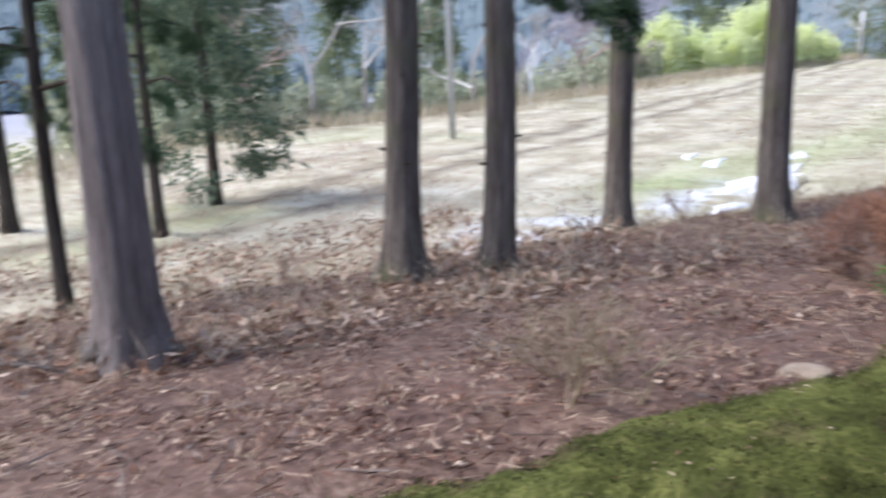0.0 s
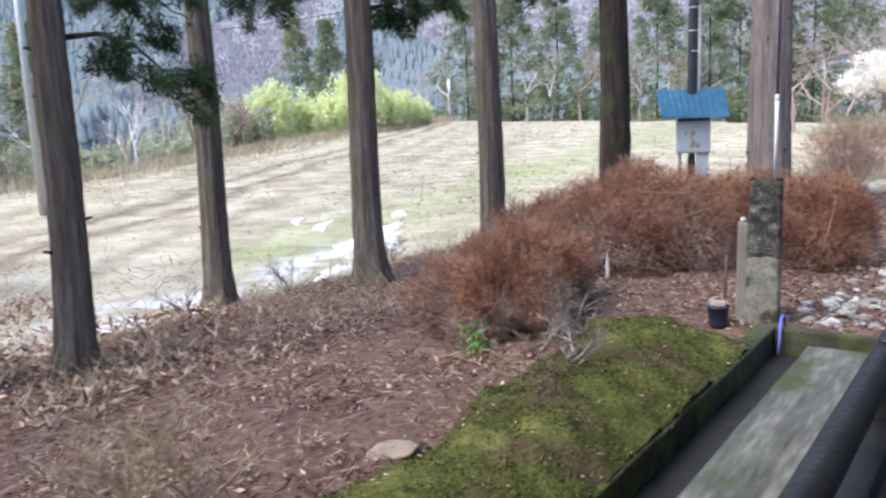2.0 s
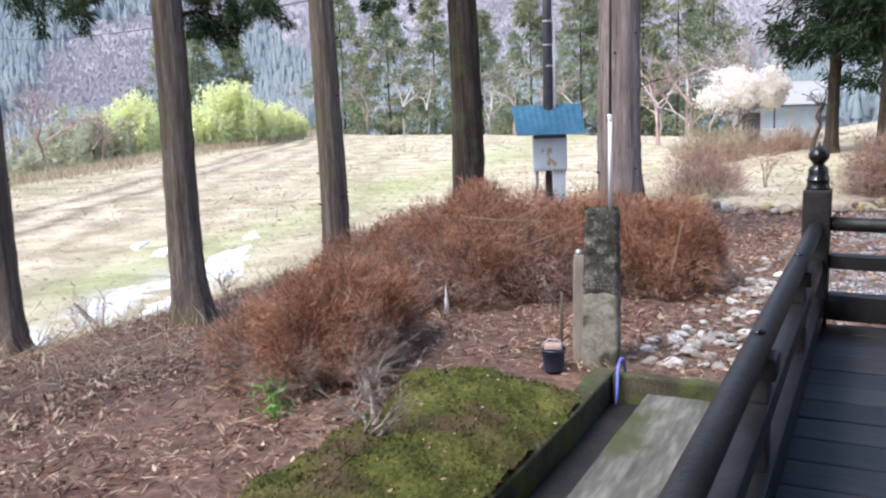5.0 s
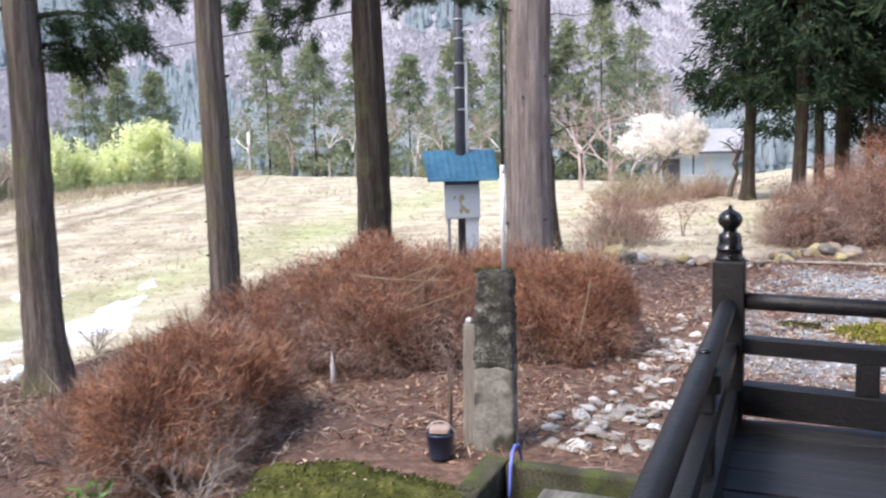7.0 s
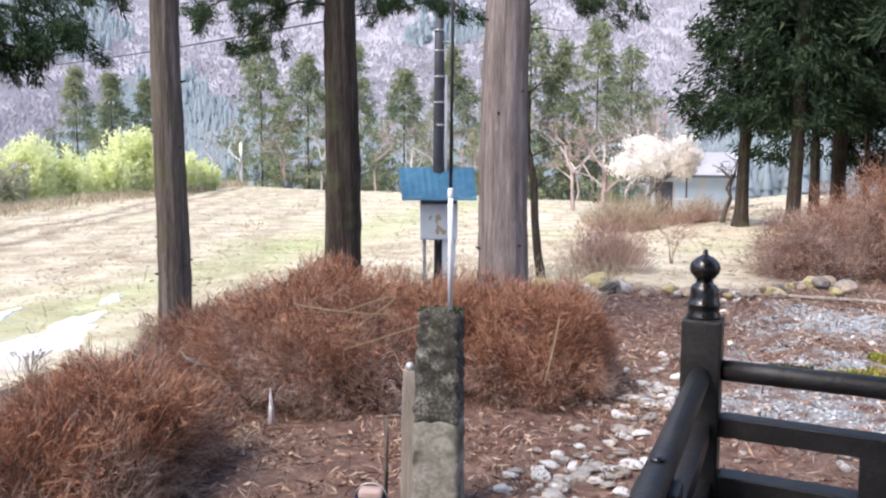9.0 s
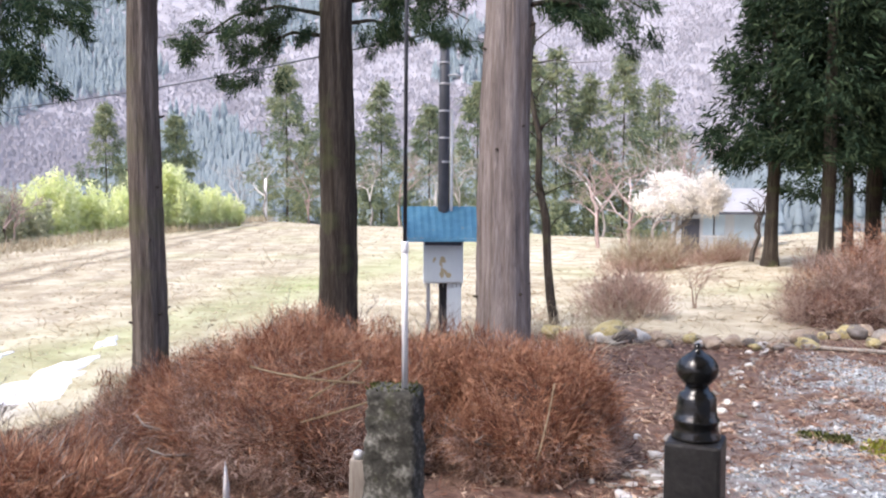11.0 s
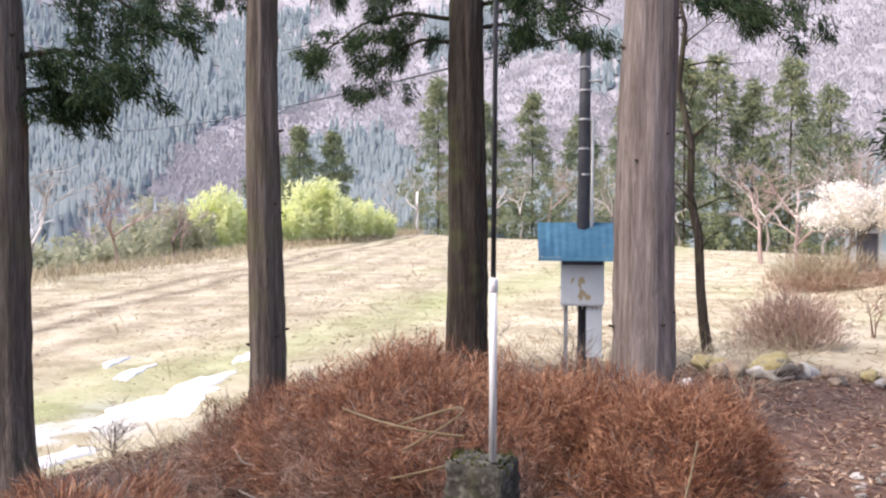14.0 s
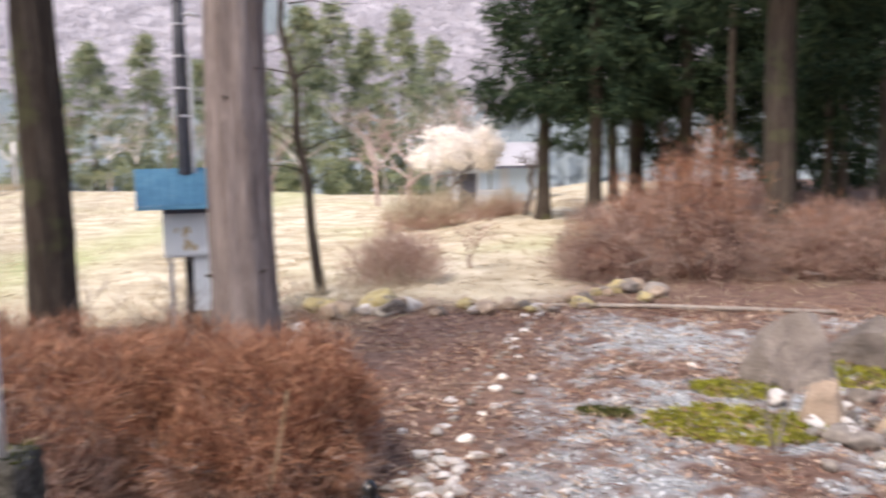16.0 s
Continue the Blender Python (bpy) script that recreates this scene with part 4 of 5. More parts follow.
def at_bearing(deg, d, cx=-0.05, cy=5.45):
    """Place by bearing, degrees left of +y, and distance from the veranda's end."""
    return cx - d * math.sin(radians(deg)), cy + d * math.cos(radians(deg))


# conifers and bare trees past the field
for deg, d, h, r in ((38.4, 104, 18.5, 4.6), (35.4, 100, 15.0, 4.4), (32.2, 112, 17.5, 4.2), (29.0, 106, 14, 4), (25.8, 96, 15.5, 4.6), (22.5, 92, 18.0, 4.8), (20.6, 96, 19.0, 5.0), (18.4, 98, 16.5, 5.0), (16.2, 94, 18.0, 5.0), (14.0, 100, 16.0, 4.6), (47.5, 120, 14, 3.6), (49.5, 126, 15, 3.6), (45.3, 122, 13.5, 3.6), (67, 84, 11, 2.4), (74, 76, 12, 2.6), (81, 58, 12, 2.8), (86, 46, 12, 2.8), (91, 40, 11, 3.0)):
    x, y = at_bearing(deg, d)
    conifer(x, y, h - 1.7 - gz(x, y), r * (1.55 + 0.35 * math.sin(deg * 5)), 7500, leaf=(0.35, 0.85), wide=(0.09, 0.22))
k = 0
for deg, d, h in ((57, 62, 5.0), (60, 58, 4.0), (55.5, 62, 5.2), (41.5, 98, 8), (39.8, 94, 8.5), (37.0, 90, 9), (34.6, 88, 9), (33.0, 90, 8.5), (31.0, 86, 9.5), (28.6, 88, 9), (27.0, 84, 9), (24.6, 80, 8.5), (22.8, 84, 8.5), (17.6, 72, 9.5), (15.8, 66, 9.5), (14.2, 70, 9), (12.5, 64, 9), (59, 52, 6.5), (63.5, 45, 6), (68, 40, 8), (72, 42, 8.5), (76, 38, 8), (80, 36, 8), (85, 34, 7)):
    x, y = at_bearing(deg, d)
    k += 1
    bare_tree(x, y, h + 0.8 * (-1.7 - gz(x, y)), 0.62, depth=6 if deg < 42 else 5, seed=k, thick=0.13, mat=BARE_MID if k % 3 else BARE_PINK)


def clump(x, y, h, r, n, mat, label, name="bamboo_clump", cat="bamboo", leaf=(0.3, 0.7)):
    z0 = gz(x, y)
    ob = empty(name, Matrix.Translation((x, y, z0)), label, cat, "")
    nc = max(5, n // 70)
    st = bmesh.new()
    P, D = [], []
    for i in range(nc):
        a, q = rng.uniform(0, 6.28), r * math.sqrt(rng.uniform(0, 1))
        px, py = math.cos(a) * q, math.sin(a) * q
        hh = h * rng.uniform(0.55, 1.06) * (1 - 0.12 * q / r)
        tube_bm(st, [(px, py, -0.1), (px * 1.1, py * 1.1, hh * 0.6), (px * 1.25, py * 1.25, hh)], [0.04, 0.03, 0.01], 4)
        m = n // nc
        t = rng.uniform(0.2, 1.0, m)
        w = 0.24 * (1.08 - t) * h * 0.26 + 0.04
        P.append(np.c_[px * (1 + 0.25 * t) + rng.normal(0, 1, m) * w, py * (1 + 0.25 * t) + rng.normal(0, 1, m) * w, hh * t])
        D.append(rng.normal(0, 0.8, (m, 3)) + (0, 0, 0.25))
    part("culm_mass", st, mat, ob)["kind"] = "stuff"
    P, D = np.concatenate(P), np.concatenate(D)
    link("leaves", blades("leaves", P, D, rng.uniform(*leaf, len(P)), rng.uniform(leaf[0] * 0.3, leaf[1] * 0.35, len(P))), mat, ob)["kind"] = "stuff"
    return ob


for deg, d, h, r in ((53.6, 66, 4.9, 1.5), (52.6, 67, 6.2, 1.2), (51.4, 70, 5.2, 1.6), (50.2, 70, 3.9, 1.6), (48.4, 72, 4.8, 1.6), (47.2, 75, 6.9, 1.6), (45.9, 76, 7.3, 1.5), (44.8, 79, 5.6, 1.6), (43.6, 82, 4.6, 1.6), (42.4, 84, 3.6, 1.4)):
    x, y = at_bearing(deg, d)
    clump(x, y, 0.80 * h - 1.7 - gz(x, y), r, 4200, BAMBOO_HAZED, "bright yellow-green bamboo clump past the field", leaf=(0.22, 0.6))
for deg, d, h, r in ((58.0, 60, 2.6, 2.0), (60.5, 56, 1.6, 1.8), (63, 52, 1.2, 1.8), (65.5, 48, 1.0, 1.8), (56.2, 64, 3.8, 1.6), (54.6, 64, 3.2, 1.6), (69, 46, 1.6, 2.2), (73, 44, 1.8, 2.2), (77, 41, 1.6, 2.2), (81, 38, 1.8, 2.2), (85, 36, 2.0, 2.2), (89, 34, 2.0, 2.2), (94, 32, 2.2, 2.2)):
    x, y = at_bearing(deg, d)
    clump(x, y, h - 1.7 - gz(x, y), r, 1700, SHRUB_GREEN, "pale green undergrowth past the field", "undergrowth", "shrub")

# mountains: conifer stands and bare woods, far too many to count
n = 66000
rr, aa = rng.uniform(240, 1180, n), rng.uniform(radians(-30), radians(118), n)
mx, my = -5 - rr * np.sin(aa), 5 + rr * np.cos(aa)
mz = ground_z(mx, my)
bear = np.degrees(aa) + 2.5 * wave(mx, my, 11, 0.012)
elev = np.degrees(np.arctan2(mz, rr)) + 0.9 * wave(mx, my, 5, 0.02) + rng.normal(0, 0.25, n)
# a bare ridge runs up between an upper and a lower conifer stand
crest = np.interp(bear, [29, 38, 43, 47, 50, 54.5, 58, 62], [9.8, 9.4, 8.8, 6.8, 5.6, 3.2, 1.0, -3])
upper = ((bear > 46) | ((bear > 29) & (bear < 40))) & (elev > crest) & (elev < 12.2 + 1.5 * wave(mx, my, 3, 0.008))
lower = elev < np.interp(bear, [-30, 20, 36, 38, 40, 45, 47.7, 50, 52, 54], [1.2, 1.6, 1.6, 2.8, 4.3, 3.8, 2.4, 0.6, -1, -3])
is_con = upper | lower | ((wave(mx, my, 9, 0.009) > 0.72) & (bear < 30))
cx, cy, czz = mx[is_con], my[is_con], mz[is_con]
m = len(cx)
hh, ww = rng.uniform(9, 17, m), rng.uniform(2.4, 3.8, m)
vs, fs = [], []
for tier, (a0, a1, wk) in enumerate(((0.05, 0.62, 1.0), (0.32, 0.84, 0.72), (0.6, 1.0, 0.45))):
    ring = [np.c_[cx + np.cos(q) * ww * wk * rng.uniform(0.7, 1.2, m), cy + np.sin(q) * ww * wk * rng.uniform(0.7, 1.2, m), czz + hh * (a0 + rng.uniform(-0.04, 0.04, m))] for q in np.arange(4) * math.pi / 2 + tier]
    vs.append(np.stack(ring + [np.c_[cx, cy, czz + hh * a1]], 1))
V = np.stack(vs, 1).reshape(-1, 3)
b0 = (np.arange(m * 3) * 5)[:, None, None]
tri = np.array([[j, (j + 1) % 4, 4] for j in range(4)])[None]
tagged(link("conifer_forest", soup("conifer_forest", V, (b0 + tri).reshape(-1, 3)), FOREST_HAZED), "conifer forest on the mountainside, haze put into its blue-green", "forest", kind="stuff")
bx, by, bz = mx[~is_con], my[~is_con], mz[~is_con]
m = len(bx)
rep = 9
B = np.repeat(np.c_[bx, by, bz + 1.5], rep, 0) + rng.normal(0, 3.2, (m * rep, 3)) * (1, 1, 0.5)
up = rng.normal(0, 0.55, (m * rep, 3)) + (0, 0, 0.9)
# crowns lean out over the slope below them
slope = unit(np.c_[-B[:, 0], -B[:, 1], np.zeros(len(B))]) * 0.75 + (0, 0, 0.65) + rng.normal(0, 0.05, (len(B), 3))
tagged(link("hazed_bare_forest", blades("hazed_bare_forest", B, up, rng.uniform(2.2, 4.2, m * rep), rng.uniform(0.7, 1.5, m * rep), face=slope), BARE_FAR_HAZED), "lilac-grey leafless forest on the mountainside, haze mixed into its colour", "forest", kind="stuff")


# ---- stone pillar with its pipe ----
def pillar():
    x, y = -2.22, 8.52
    z0 = gz(x, y)
    ob = empty("stone_pillar", pose(x, y, z0, 0, 0, 14), "weathered rough-hewn stone pillar with a moss-edged top", "pillar")
    def shaft(lo, hi, n, amp, seed):
        bm = rough_box((-0.15, -0.12, lo), (0.15, 0.12, hi), [(2, n), (0, 9), (1, 7)], 0.004, seed, 0.03)
        for v in bm.verts:
            k = 1.04 - 0.16 * max(v.co.z, 0) / 1.3
            v.co.x, v.co.y = v.co.x * k + 0.012 * v.co.z, v.co.y * k
            q = v.co * 15.0
            v.co += Vector((v.co.x, v.co.y, 0)).normalized() * (noise.noise(q) + 0.6 * noise.noise(q * 2.3)) * amp
        return bm

    part("lower_block", shaft(-0.15, 0.64, 14, 0.010, 2), STONE, ob, "smoother grey lower half")
    part("upper_block", shaft(0.60, 1.33, 30, 0.020, 9), STONE_ROUGH, ob, "chipped dark rough upper half")
    n = 350
    px, py = rng.uniform(-0.12, 0.14, n), rng.uniform(-0.1, 0.1, n)
    link("moss_cap", blades("moss_cap", np.c_[px, py, np.full(n, 1.315)], rng.normal(0, 0.7, (n, 3)) + (0, 0, 0.8), rng.uniform(0.015, 0.04, n), rng.uniform(0.01, 0.02, n)), MOSS_TUFT, ob, "thin moss on the top")
    p = empty("pipe", pose(-2.12, 8.48, z0 + 1.34), "white plastic pipe sleeve with a dark mast inside", "pipe")
    part("sleeve", tube([(0, 0, 0), (0, 0, 0.38), (0, 0, 0.76)], 0.016, 14), WHITE, p)
    part("coupling", lathe([(0.0165, 0.70), (0.019, 0.705), (0.019, 0.75), (0.0165, 0.755)], 14), WHITE, p)
    part("mast", tube([(0, 0, 0.7), (0.01, 0, 2.0), (0.05, 0.02, 4.6), (0.08, 0.03, 6.2)], [0.011, 0.010, 0.010, 0.009], 10), POLE, p, "dark thin mast")
    w = empty("timber_offcut", pose(x - 0.19, y - 0.06, z0, 1, 1, 20), "weathered grey wooden stake leaning on the pillar", "stake")
    part("stake", rough_box((-0.045, -0.035, -0.1), (0.045, 0.035, 0.93), [(2, 8)], 0.006, 2, 0.008), WOOD_GREY, w)
    part("bolt", lathe([(0.02, 0.93), (0.03, 0.94), (0.03, 0.965), (0.012, 0.98)], 12), GREY_METAL, w, "pale metal cap")
    s = empty("rod", pose(x - 0.32, y - 0.14, z0, 3, 3, 0), "thin rusty brown upright rod", "rod")
    part("shaft", tube([(0, 0, -0.1), (0.005, 0, 0.3), (0, 0, 0.62)], 0.016, 8), BARK, s)


pillar()


def bucket(x, y):
    ob = empty("bucket", pose(x, y, gz(x, y) + 0.02, 0, 0, 20), "navy plastic pot with a faded pink liner beside the pillar", "bucket")
    part("body", lathe([(0.02, 0.0), (0.075, 0.0), (0.08, 0.01), (0.098, 0.17), (0.104, 0.172), (0.104, 0.19), (0.096, 0.19), (0.078, 0.03), (0.02, 0.025)], 24), PLASTIC_NAVY, ob)
    bm = box((-0.075, -0.05, 0.10), (0.075, 0.05, 0.235), 0.02)
    part("liner", bm, PINK, ob, "faded pink plastic tub")
    part("handle", tube([(0.10 * math.cos(a), 0.0, 0.18 + 0.09 * math.sin(a)) for a in [math.pi * i / 10 for i in range(11)]], 0.004, 6), GREY_METAL, ob)


bucket(-2.50, 8.14)

hz = tagged(part("hose", tube([(-1.93, 8.30, -0.88), (-1.92, 8.22, -0.74), (-1.90, 8.10, -0.70), (-1.88, 7.99, -0.72), (-1.868, 7.93, -0.80), (-1.862, 7.90, -0.92), (-1.86, 7.88, -1.005)], 0.011, 10), HOSE), "thin blue hose hanging over the curb", "hose")
tagged(part("stake_tag", tube([(-4.5, 9.75, gz(-4.5, 9.75) - 0.03), (-4.49, 9.74, gz(-4.5, 9.75) + 0.14), (-4.5, 9.74, gz(-4.5, 9.75) + 0.33)], [0.03, 0.026, 0.004], 6), WHITE), "small white pointed marker in the soil", "marker")


# ---- meter box on its pole ----
def meter_box():
    x, y = -6.60, 17.35
    z0 = gz(x, y)
    m = pose(x, y, z0, 0, 0, 28)
    pole = empty("utility_pole", m, "dark painted steel pole with bands and step bolts", "pole")
    part("shaft", tube([(0, 0.22, -0.3), (0, 0.22, 2.0), (0.01, 0.22, 4.0), (0.02, 0.22, 5.3)], [0.105, 0.10, 0.09, 0.08], 16), POLE, pole)
    for zz in (3.1, 3.5, 3.95, 4.4, 4.75):
        bm = lathe([(0.088, zz), (0.097, zz + 0.004), (0.097, zz + 0.03), (0.088, zz + 0.034)], 16)
        bmesh.ops.translate(bm, verts=bm.verts, vec=(0.012, 0.22, 0))
        part("band", bm, GREY_METAL, pole, "pale steel strap")
    part("conduit", tube([(0.13, 0.20, -0.2), (0.13, 0.20, 1.5), (0.135, 0.20, 4.0)], 0.025, 8), GREY_METAL, pole)
    part("lamp_arm", tube([(0.05, 0.18, 4.55), (0.2, 0.12, 4.56), (0.27, 0.1, 4.52)], [0.02, 0.02, 0.035], 8), GREY_METAL, pole)
    ob = empty("meter_box", pose(x, y, z0 + 0.2, 0, 0, 28), "pale grey metal meter box under a blue sheet roof", "meter box")
    part("cabinet", box((-0.33, -0.16, 0.90), (0.33, 0.10, 1.70), 0.012), BOX, ob, smooth=False)
    part("door", box((-0.30, -0.178, 0.93), (0.30, -0.163, 1.50), 0.005), BOX, ob, "pale door panel", smooth=False)
    # dark strip below the roof edge stands in for the eave's shade
    part("eave_shade_strip", box((-0.31, -0.176, 1.53), (0.31, -0.163, 1.68), 0.005), DARK, ob, "dark strip for the shade under the roof edge", smooth=False)
    rs = random.Random(4)
    for k in range(14):
        bm = bmesh.new()
        cx, cz, q = -0.05 + rs.gauss(0, 0.07), 1.19 + rs.gauss(0, 0.10), rs.uniform(0.015, 0.05)
        vs = [bm.verts.new((cx + math.cos(a) * q * rs.uniform(0.5, 1.2), -0.1795 - 0.0003 * k, cz + math.sin(a) * q * rs.uniform(0.7, 1.8))) for a in [-j * math.pi / 4 for j in range(8)]]
        bm.faces.new(vs)
        part("rust_patch", bm, RUST, ob, "peeling rust-yellow patch")
    # sloping roof of standing ribs
    bm = bmesh.new()
    n = 22
    front = [bm.verts.new((-0.64 + 1.28 * i / n, -0.52, 1.66 + (0.012 if i % 2 else 0))) for i in range(n + 1)]
    back = [bm.verts.new((-0.72 + 1.36 * i / n, 0.30, 2.16 + (0.012 if i % 2 else 0))) for i in range(n + 1)]
    for i in range(n):
        bm.faces.new((front[i], front[i + 1], back[i + 1], back[i]))
    g = bmesh.ops.solidify(bm, geom=bm.faces[:], thickness=0.012)
    part("roof", bm, BLUE, ob, "ribbed blue sheet-metal roof", smooth=False)
    part("roof_edge", box((-0.64, -0.535, 1.61), (0.64, -0.523, 1.665), 0.003), BLUE, ob, smooth=False)
    for sx in (-0.25, 0.2):
        part("leg", box((sx - 0.03, -0.06, -0.5), (sx + 0.03, 0.0, 0.90), 0.004), GREY_METAL, ob, "pale angle-iron leg", smooth=False)
    part("sheet", box((0.06, -0.10, 0.1), (0.30, -0.085, 0.90), 0.003), BOX, ob, "pale torn sheet below the box", smooth=False)
    for k in range(9):
        part("cable_end", tube([(-0.3 + 0.075 * k, -0.1, 0.90), (-0.3 + 0.075 * k, -0.1, 0.83)], 0.008, 5), GREY_METAL, ob)


meter_box()


def wire(a, b, sag, r=0.02):
    pts = [Vector(a).lerp(Vector(b), i / 24) - Vector((0, 0, sag * 4 * (i / 24) * (1 - i / 24))) for i in range(25)]
    tagged(part("overhead_wire", tube(pts, r, 5), POLE), "thin dark overhead wire across the valley", "wire")


wire((-6.6, 17.6, 4.2), (-79.5, 47.7, 9.5), 1.2, 0.02)


def far_pole(x, y, h, r, mat, label):
    ob = empty("pole", Matrix.Translation((x, y, gz(x, y))), label, "pole", "field poles")
    part("shaft", tube([(0, 0, -0.3), (0, 0, h * 0.5), (0, 0, h)], [r, r * 0.95, r * 0.85], 10), mat, ob)
    part("cap", lathe([(r * 0.9, h), (r * 0.9, h + 0.05), (r * 0.3, h + 0.09)], 10), mat, ob)


far_pole(-61.5, 79.2, 4.6, 0.16, WHITE, "pale slim pole at the far rim of the field")
far_pole(-24.5, 12.7, 9, 0.11, GREY_METAL, "tall pale pole standing in the field")
x, y = at_bearing(64.0, 40)
bare_tree(x, y, 4.2, 0.4, WHITE, label="small bleached leafless tree by the field", seed=91, depth=4, thick=0.09)

# ---- rocks ----
rock_me = []
for k in range(6):
    bm = bmesh.new()
    bmesh.ops.create_icosphere(bm, subdivisions=3, radius=0.5)
    rs = random.Random(k)
    sc = Vector((rs.uniform(0.8, 1.25), rs.uniform(0.7, 1.0), rs.uniform(0.5, 0.75)))
    planes = [(*Vector((rs.gauss(0, 1), rs.gauss(0, 1), rs.gauss(0.3, 1))).normalized(), rs.uniform(0.22, 0.36)) for j in range(6)]
    for v in bm.verts:
        q = v.co.copy()
        f = 1 + 0.35 * noise.noise(q * 2.2 + Vector((k * 7.1, 0, 0))) + 0.10 * noise.noise(q * 7 + Vector((k, 0, 0)))
        v.co = Vector((q.x * sc.x, q.y * sc.y, q.z * sc.z)) * f
        for nx_, ny_, nz_, lim in planes:
            over = v.co.x * nx_ + v.co.y * ny_ + v.co.z * nz_ - lim
            if over > 0:
                v.co -= Vector((nx_, ny_, nz_)) * over * 0.85
    me = bpy.data.meshes.new("stone")
    bm.to_mesh(me), bm.free()
    me.shade_smooth()
    rock_me.append(me)
rock_variants = {}


def stone(name, x, y, size, mat, label, group, turn=None, tall=1.0, sink=0.25, rs=random.Random(12)):
    k = rs.randrange(6)
    key = (k, mat.name)
    if key not in rock_variants:
        me = rock_me[k].copy()
        me.materials.append(mat)
        rock_variants[key] = me
    ob = new(name, rock_variants[key])
    ob.matrix_basis = Matrix.LocRotScale((x, y, gz(x, y) + size * 0.3 * tall * (1 - sink)), Euler((rs.uniform(-.2, .2), rs.uniform(-.2, .2), rs.uniform(0, 6.3) if turn is None else turn)), Vector((size, size, size * tall)))
    return tagged(ob, label, "stone", group)


# rows of pale stones edging the path
rs = random.Random(5)
for k in range(130):
    t = rs.random() ** 1.3
    x, y = -1.66 + 0.21 * rs.gauss(0, 1.0) * (1.2 - 0.5 * t) + 0.15 * t, 8.7 + 3.8 * t
    stone("path_stone", x, y, rs.uniform(0.07, 0.20), PEBBLE, "rounded pale stone among brown needles", "pale path stones", None, rs.uniform(0.45, 0.8), 0.5)
for k in range(26):
    t = k / 25
    x, y = -1.85 + 0.35 * t + rs.gauss(0, 0.06), 12.4 + 5.0 * t
    stone("path_stone", x, y, rs.uniform(0.06, 0.16), PEBBLE, "rounded pale stone among brown needles", "pale path stones", None, rs.uniform(0.45, 0.8), 0.5)
for k in range(17):
    t = k / 16
    if k % 5 in (1, 4):
        continue
    x, y = -1.36 - 0.30 * t + rs.gauss(0, 0.05), 11.6 + 5.9 * t
    stone("edging_stone", x, y, rs.uniform(0.09, 0.18), EDGE_STONE, "small white edging stone in a line", "white edging stones", None, 0.7, 0.5)
for k in range(70):
    x, y = rs.uniform(-2.1, 0.4), rs.uniform(9.0, 16.5)
    stone("loose_stone", x, y, rs.uniform(0.05, 0.11), PEBBLE, "small loose pale stone", "loose stones")
# rock edge between path and grass
for k in range(34):
    t = k / 33
    x, y = -5.0 + 4.2 * t + rs.gauss(0, 0.14), 16.7 + 1.0 * t + rs.gauss(0, 0.28)
    stone("border_rock", x, y, rs.choice((0.14, 0.2, 0.26, 0.34, 0.42)), (ROCK_TAN, ROCK_YELLOW, ROCK, PEBBLE, ROCK_TAN, ROCK)[k % 6], "mossy grey border rock edging the grass", "border rocks")
for k in range(9):
    x, y = -0.9 + 0.12 * k + rs.gauss(0, 0.05), 18.8 + rs.gauss(0, 0.25)
    stone("border_rock", x, y, rs.uniform(0.2, 0.4), (ROCK_YELLOW, ROCK, ROCK_TAN)[k % 3], "pale border rock beside the shrubs", "border rocks")
stone("yellow_rock", -3.62, 17.12, 0.66, ROCK_YELLOW, "flat-topped yellow lichen-covered rock", "", 0.4, 0.8, 0.0)
stone("border_rock", -3.55, 16.95, 0.5, PEBBLE, "pale grey rock under the yellow one", "border rocks", 0.2, 0.7)
# rockery by the gravel
def boulder(x, y, w, h, seed, mat, label):
    q = random.Random(seed)
    bm = bmesh.new()
    bmesh.ops.create_icosphere(bm, subdivisions=4, radius=1.0)
    cuts = [(Vector((q.gauss(0, 1), q.gauss(0, 1), q.gauss(0.25, 0.5))).normalized(), q.uniform(0.55, 0.8)) for i in range(9)]
    for v in bm.verts:
        p = v.co.copy() * (1 + 0.12 * noise.noise(v.co * 1.8 + Vector((seed, 0, 0))))
        for nrm, lim in cuts:
            over = p.dot(nrm) - lim
            if over > 0:
                p -= nrm * over * 0.92
        p += noise.noise_vector(p * 6) * 0.025
        taper = 1.0 - 0.30 * max(p.z, -0.3)
        v.co = (p.x * w * taper + 0.15 * w * p.z, p.y * w * 0.8 * taper, (p.z + 0.55) * h)
    ob = part("boulder", bm, mat, smooth=False)
    ob.matrix_basis = pose(x, y, gz(x, y) - 0.1)
    tagged(ob, label, "boulder", "rockery boulders")


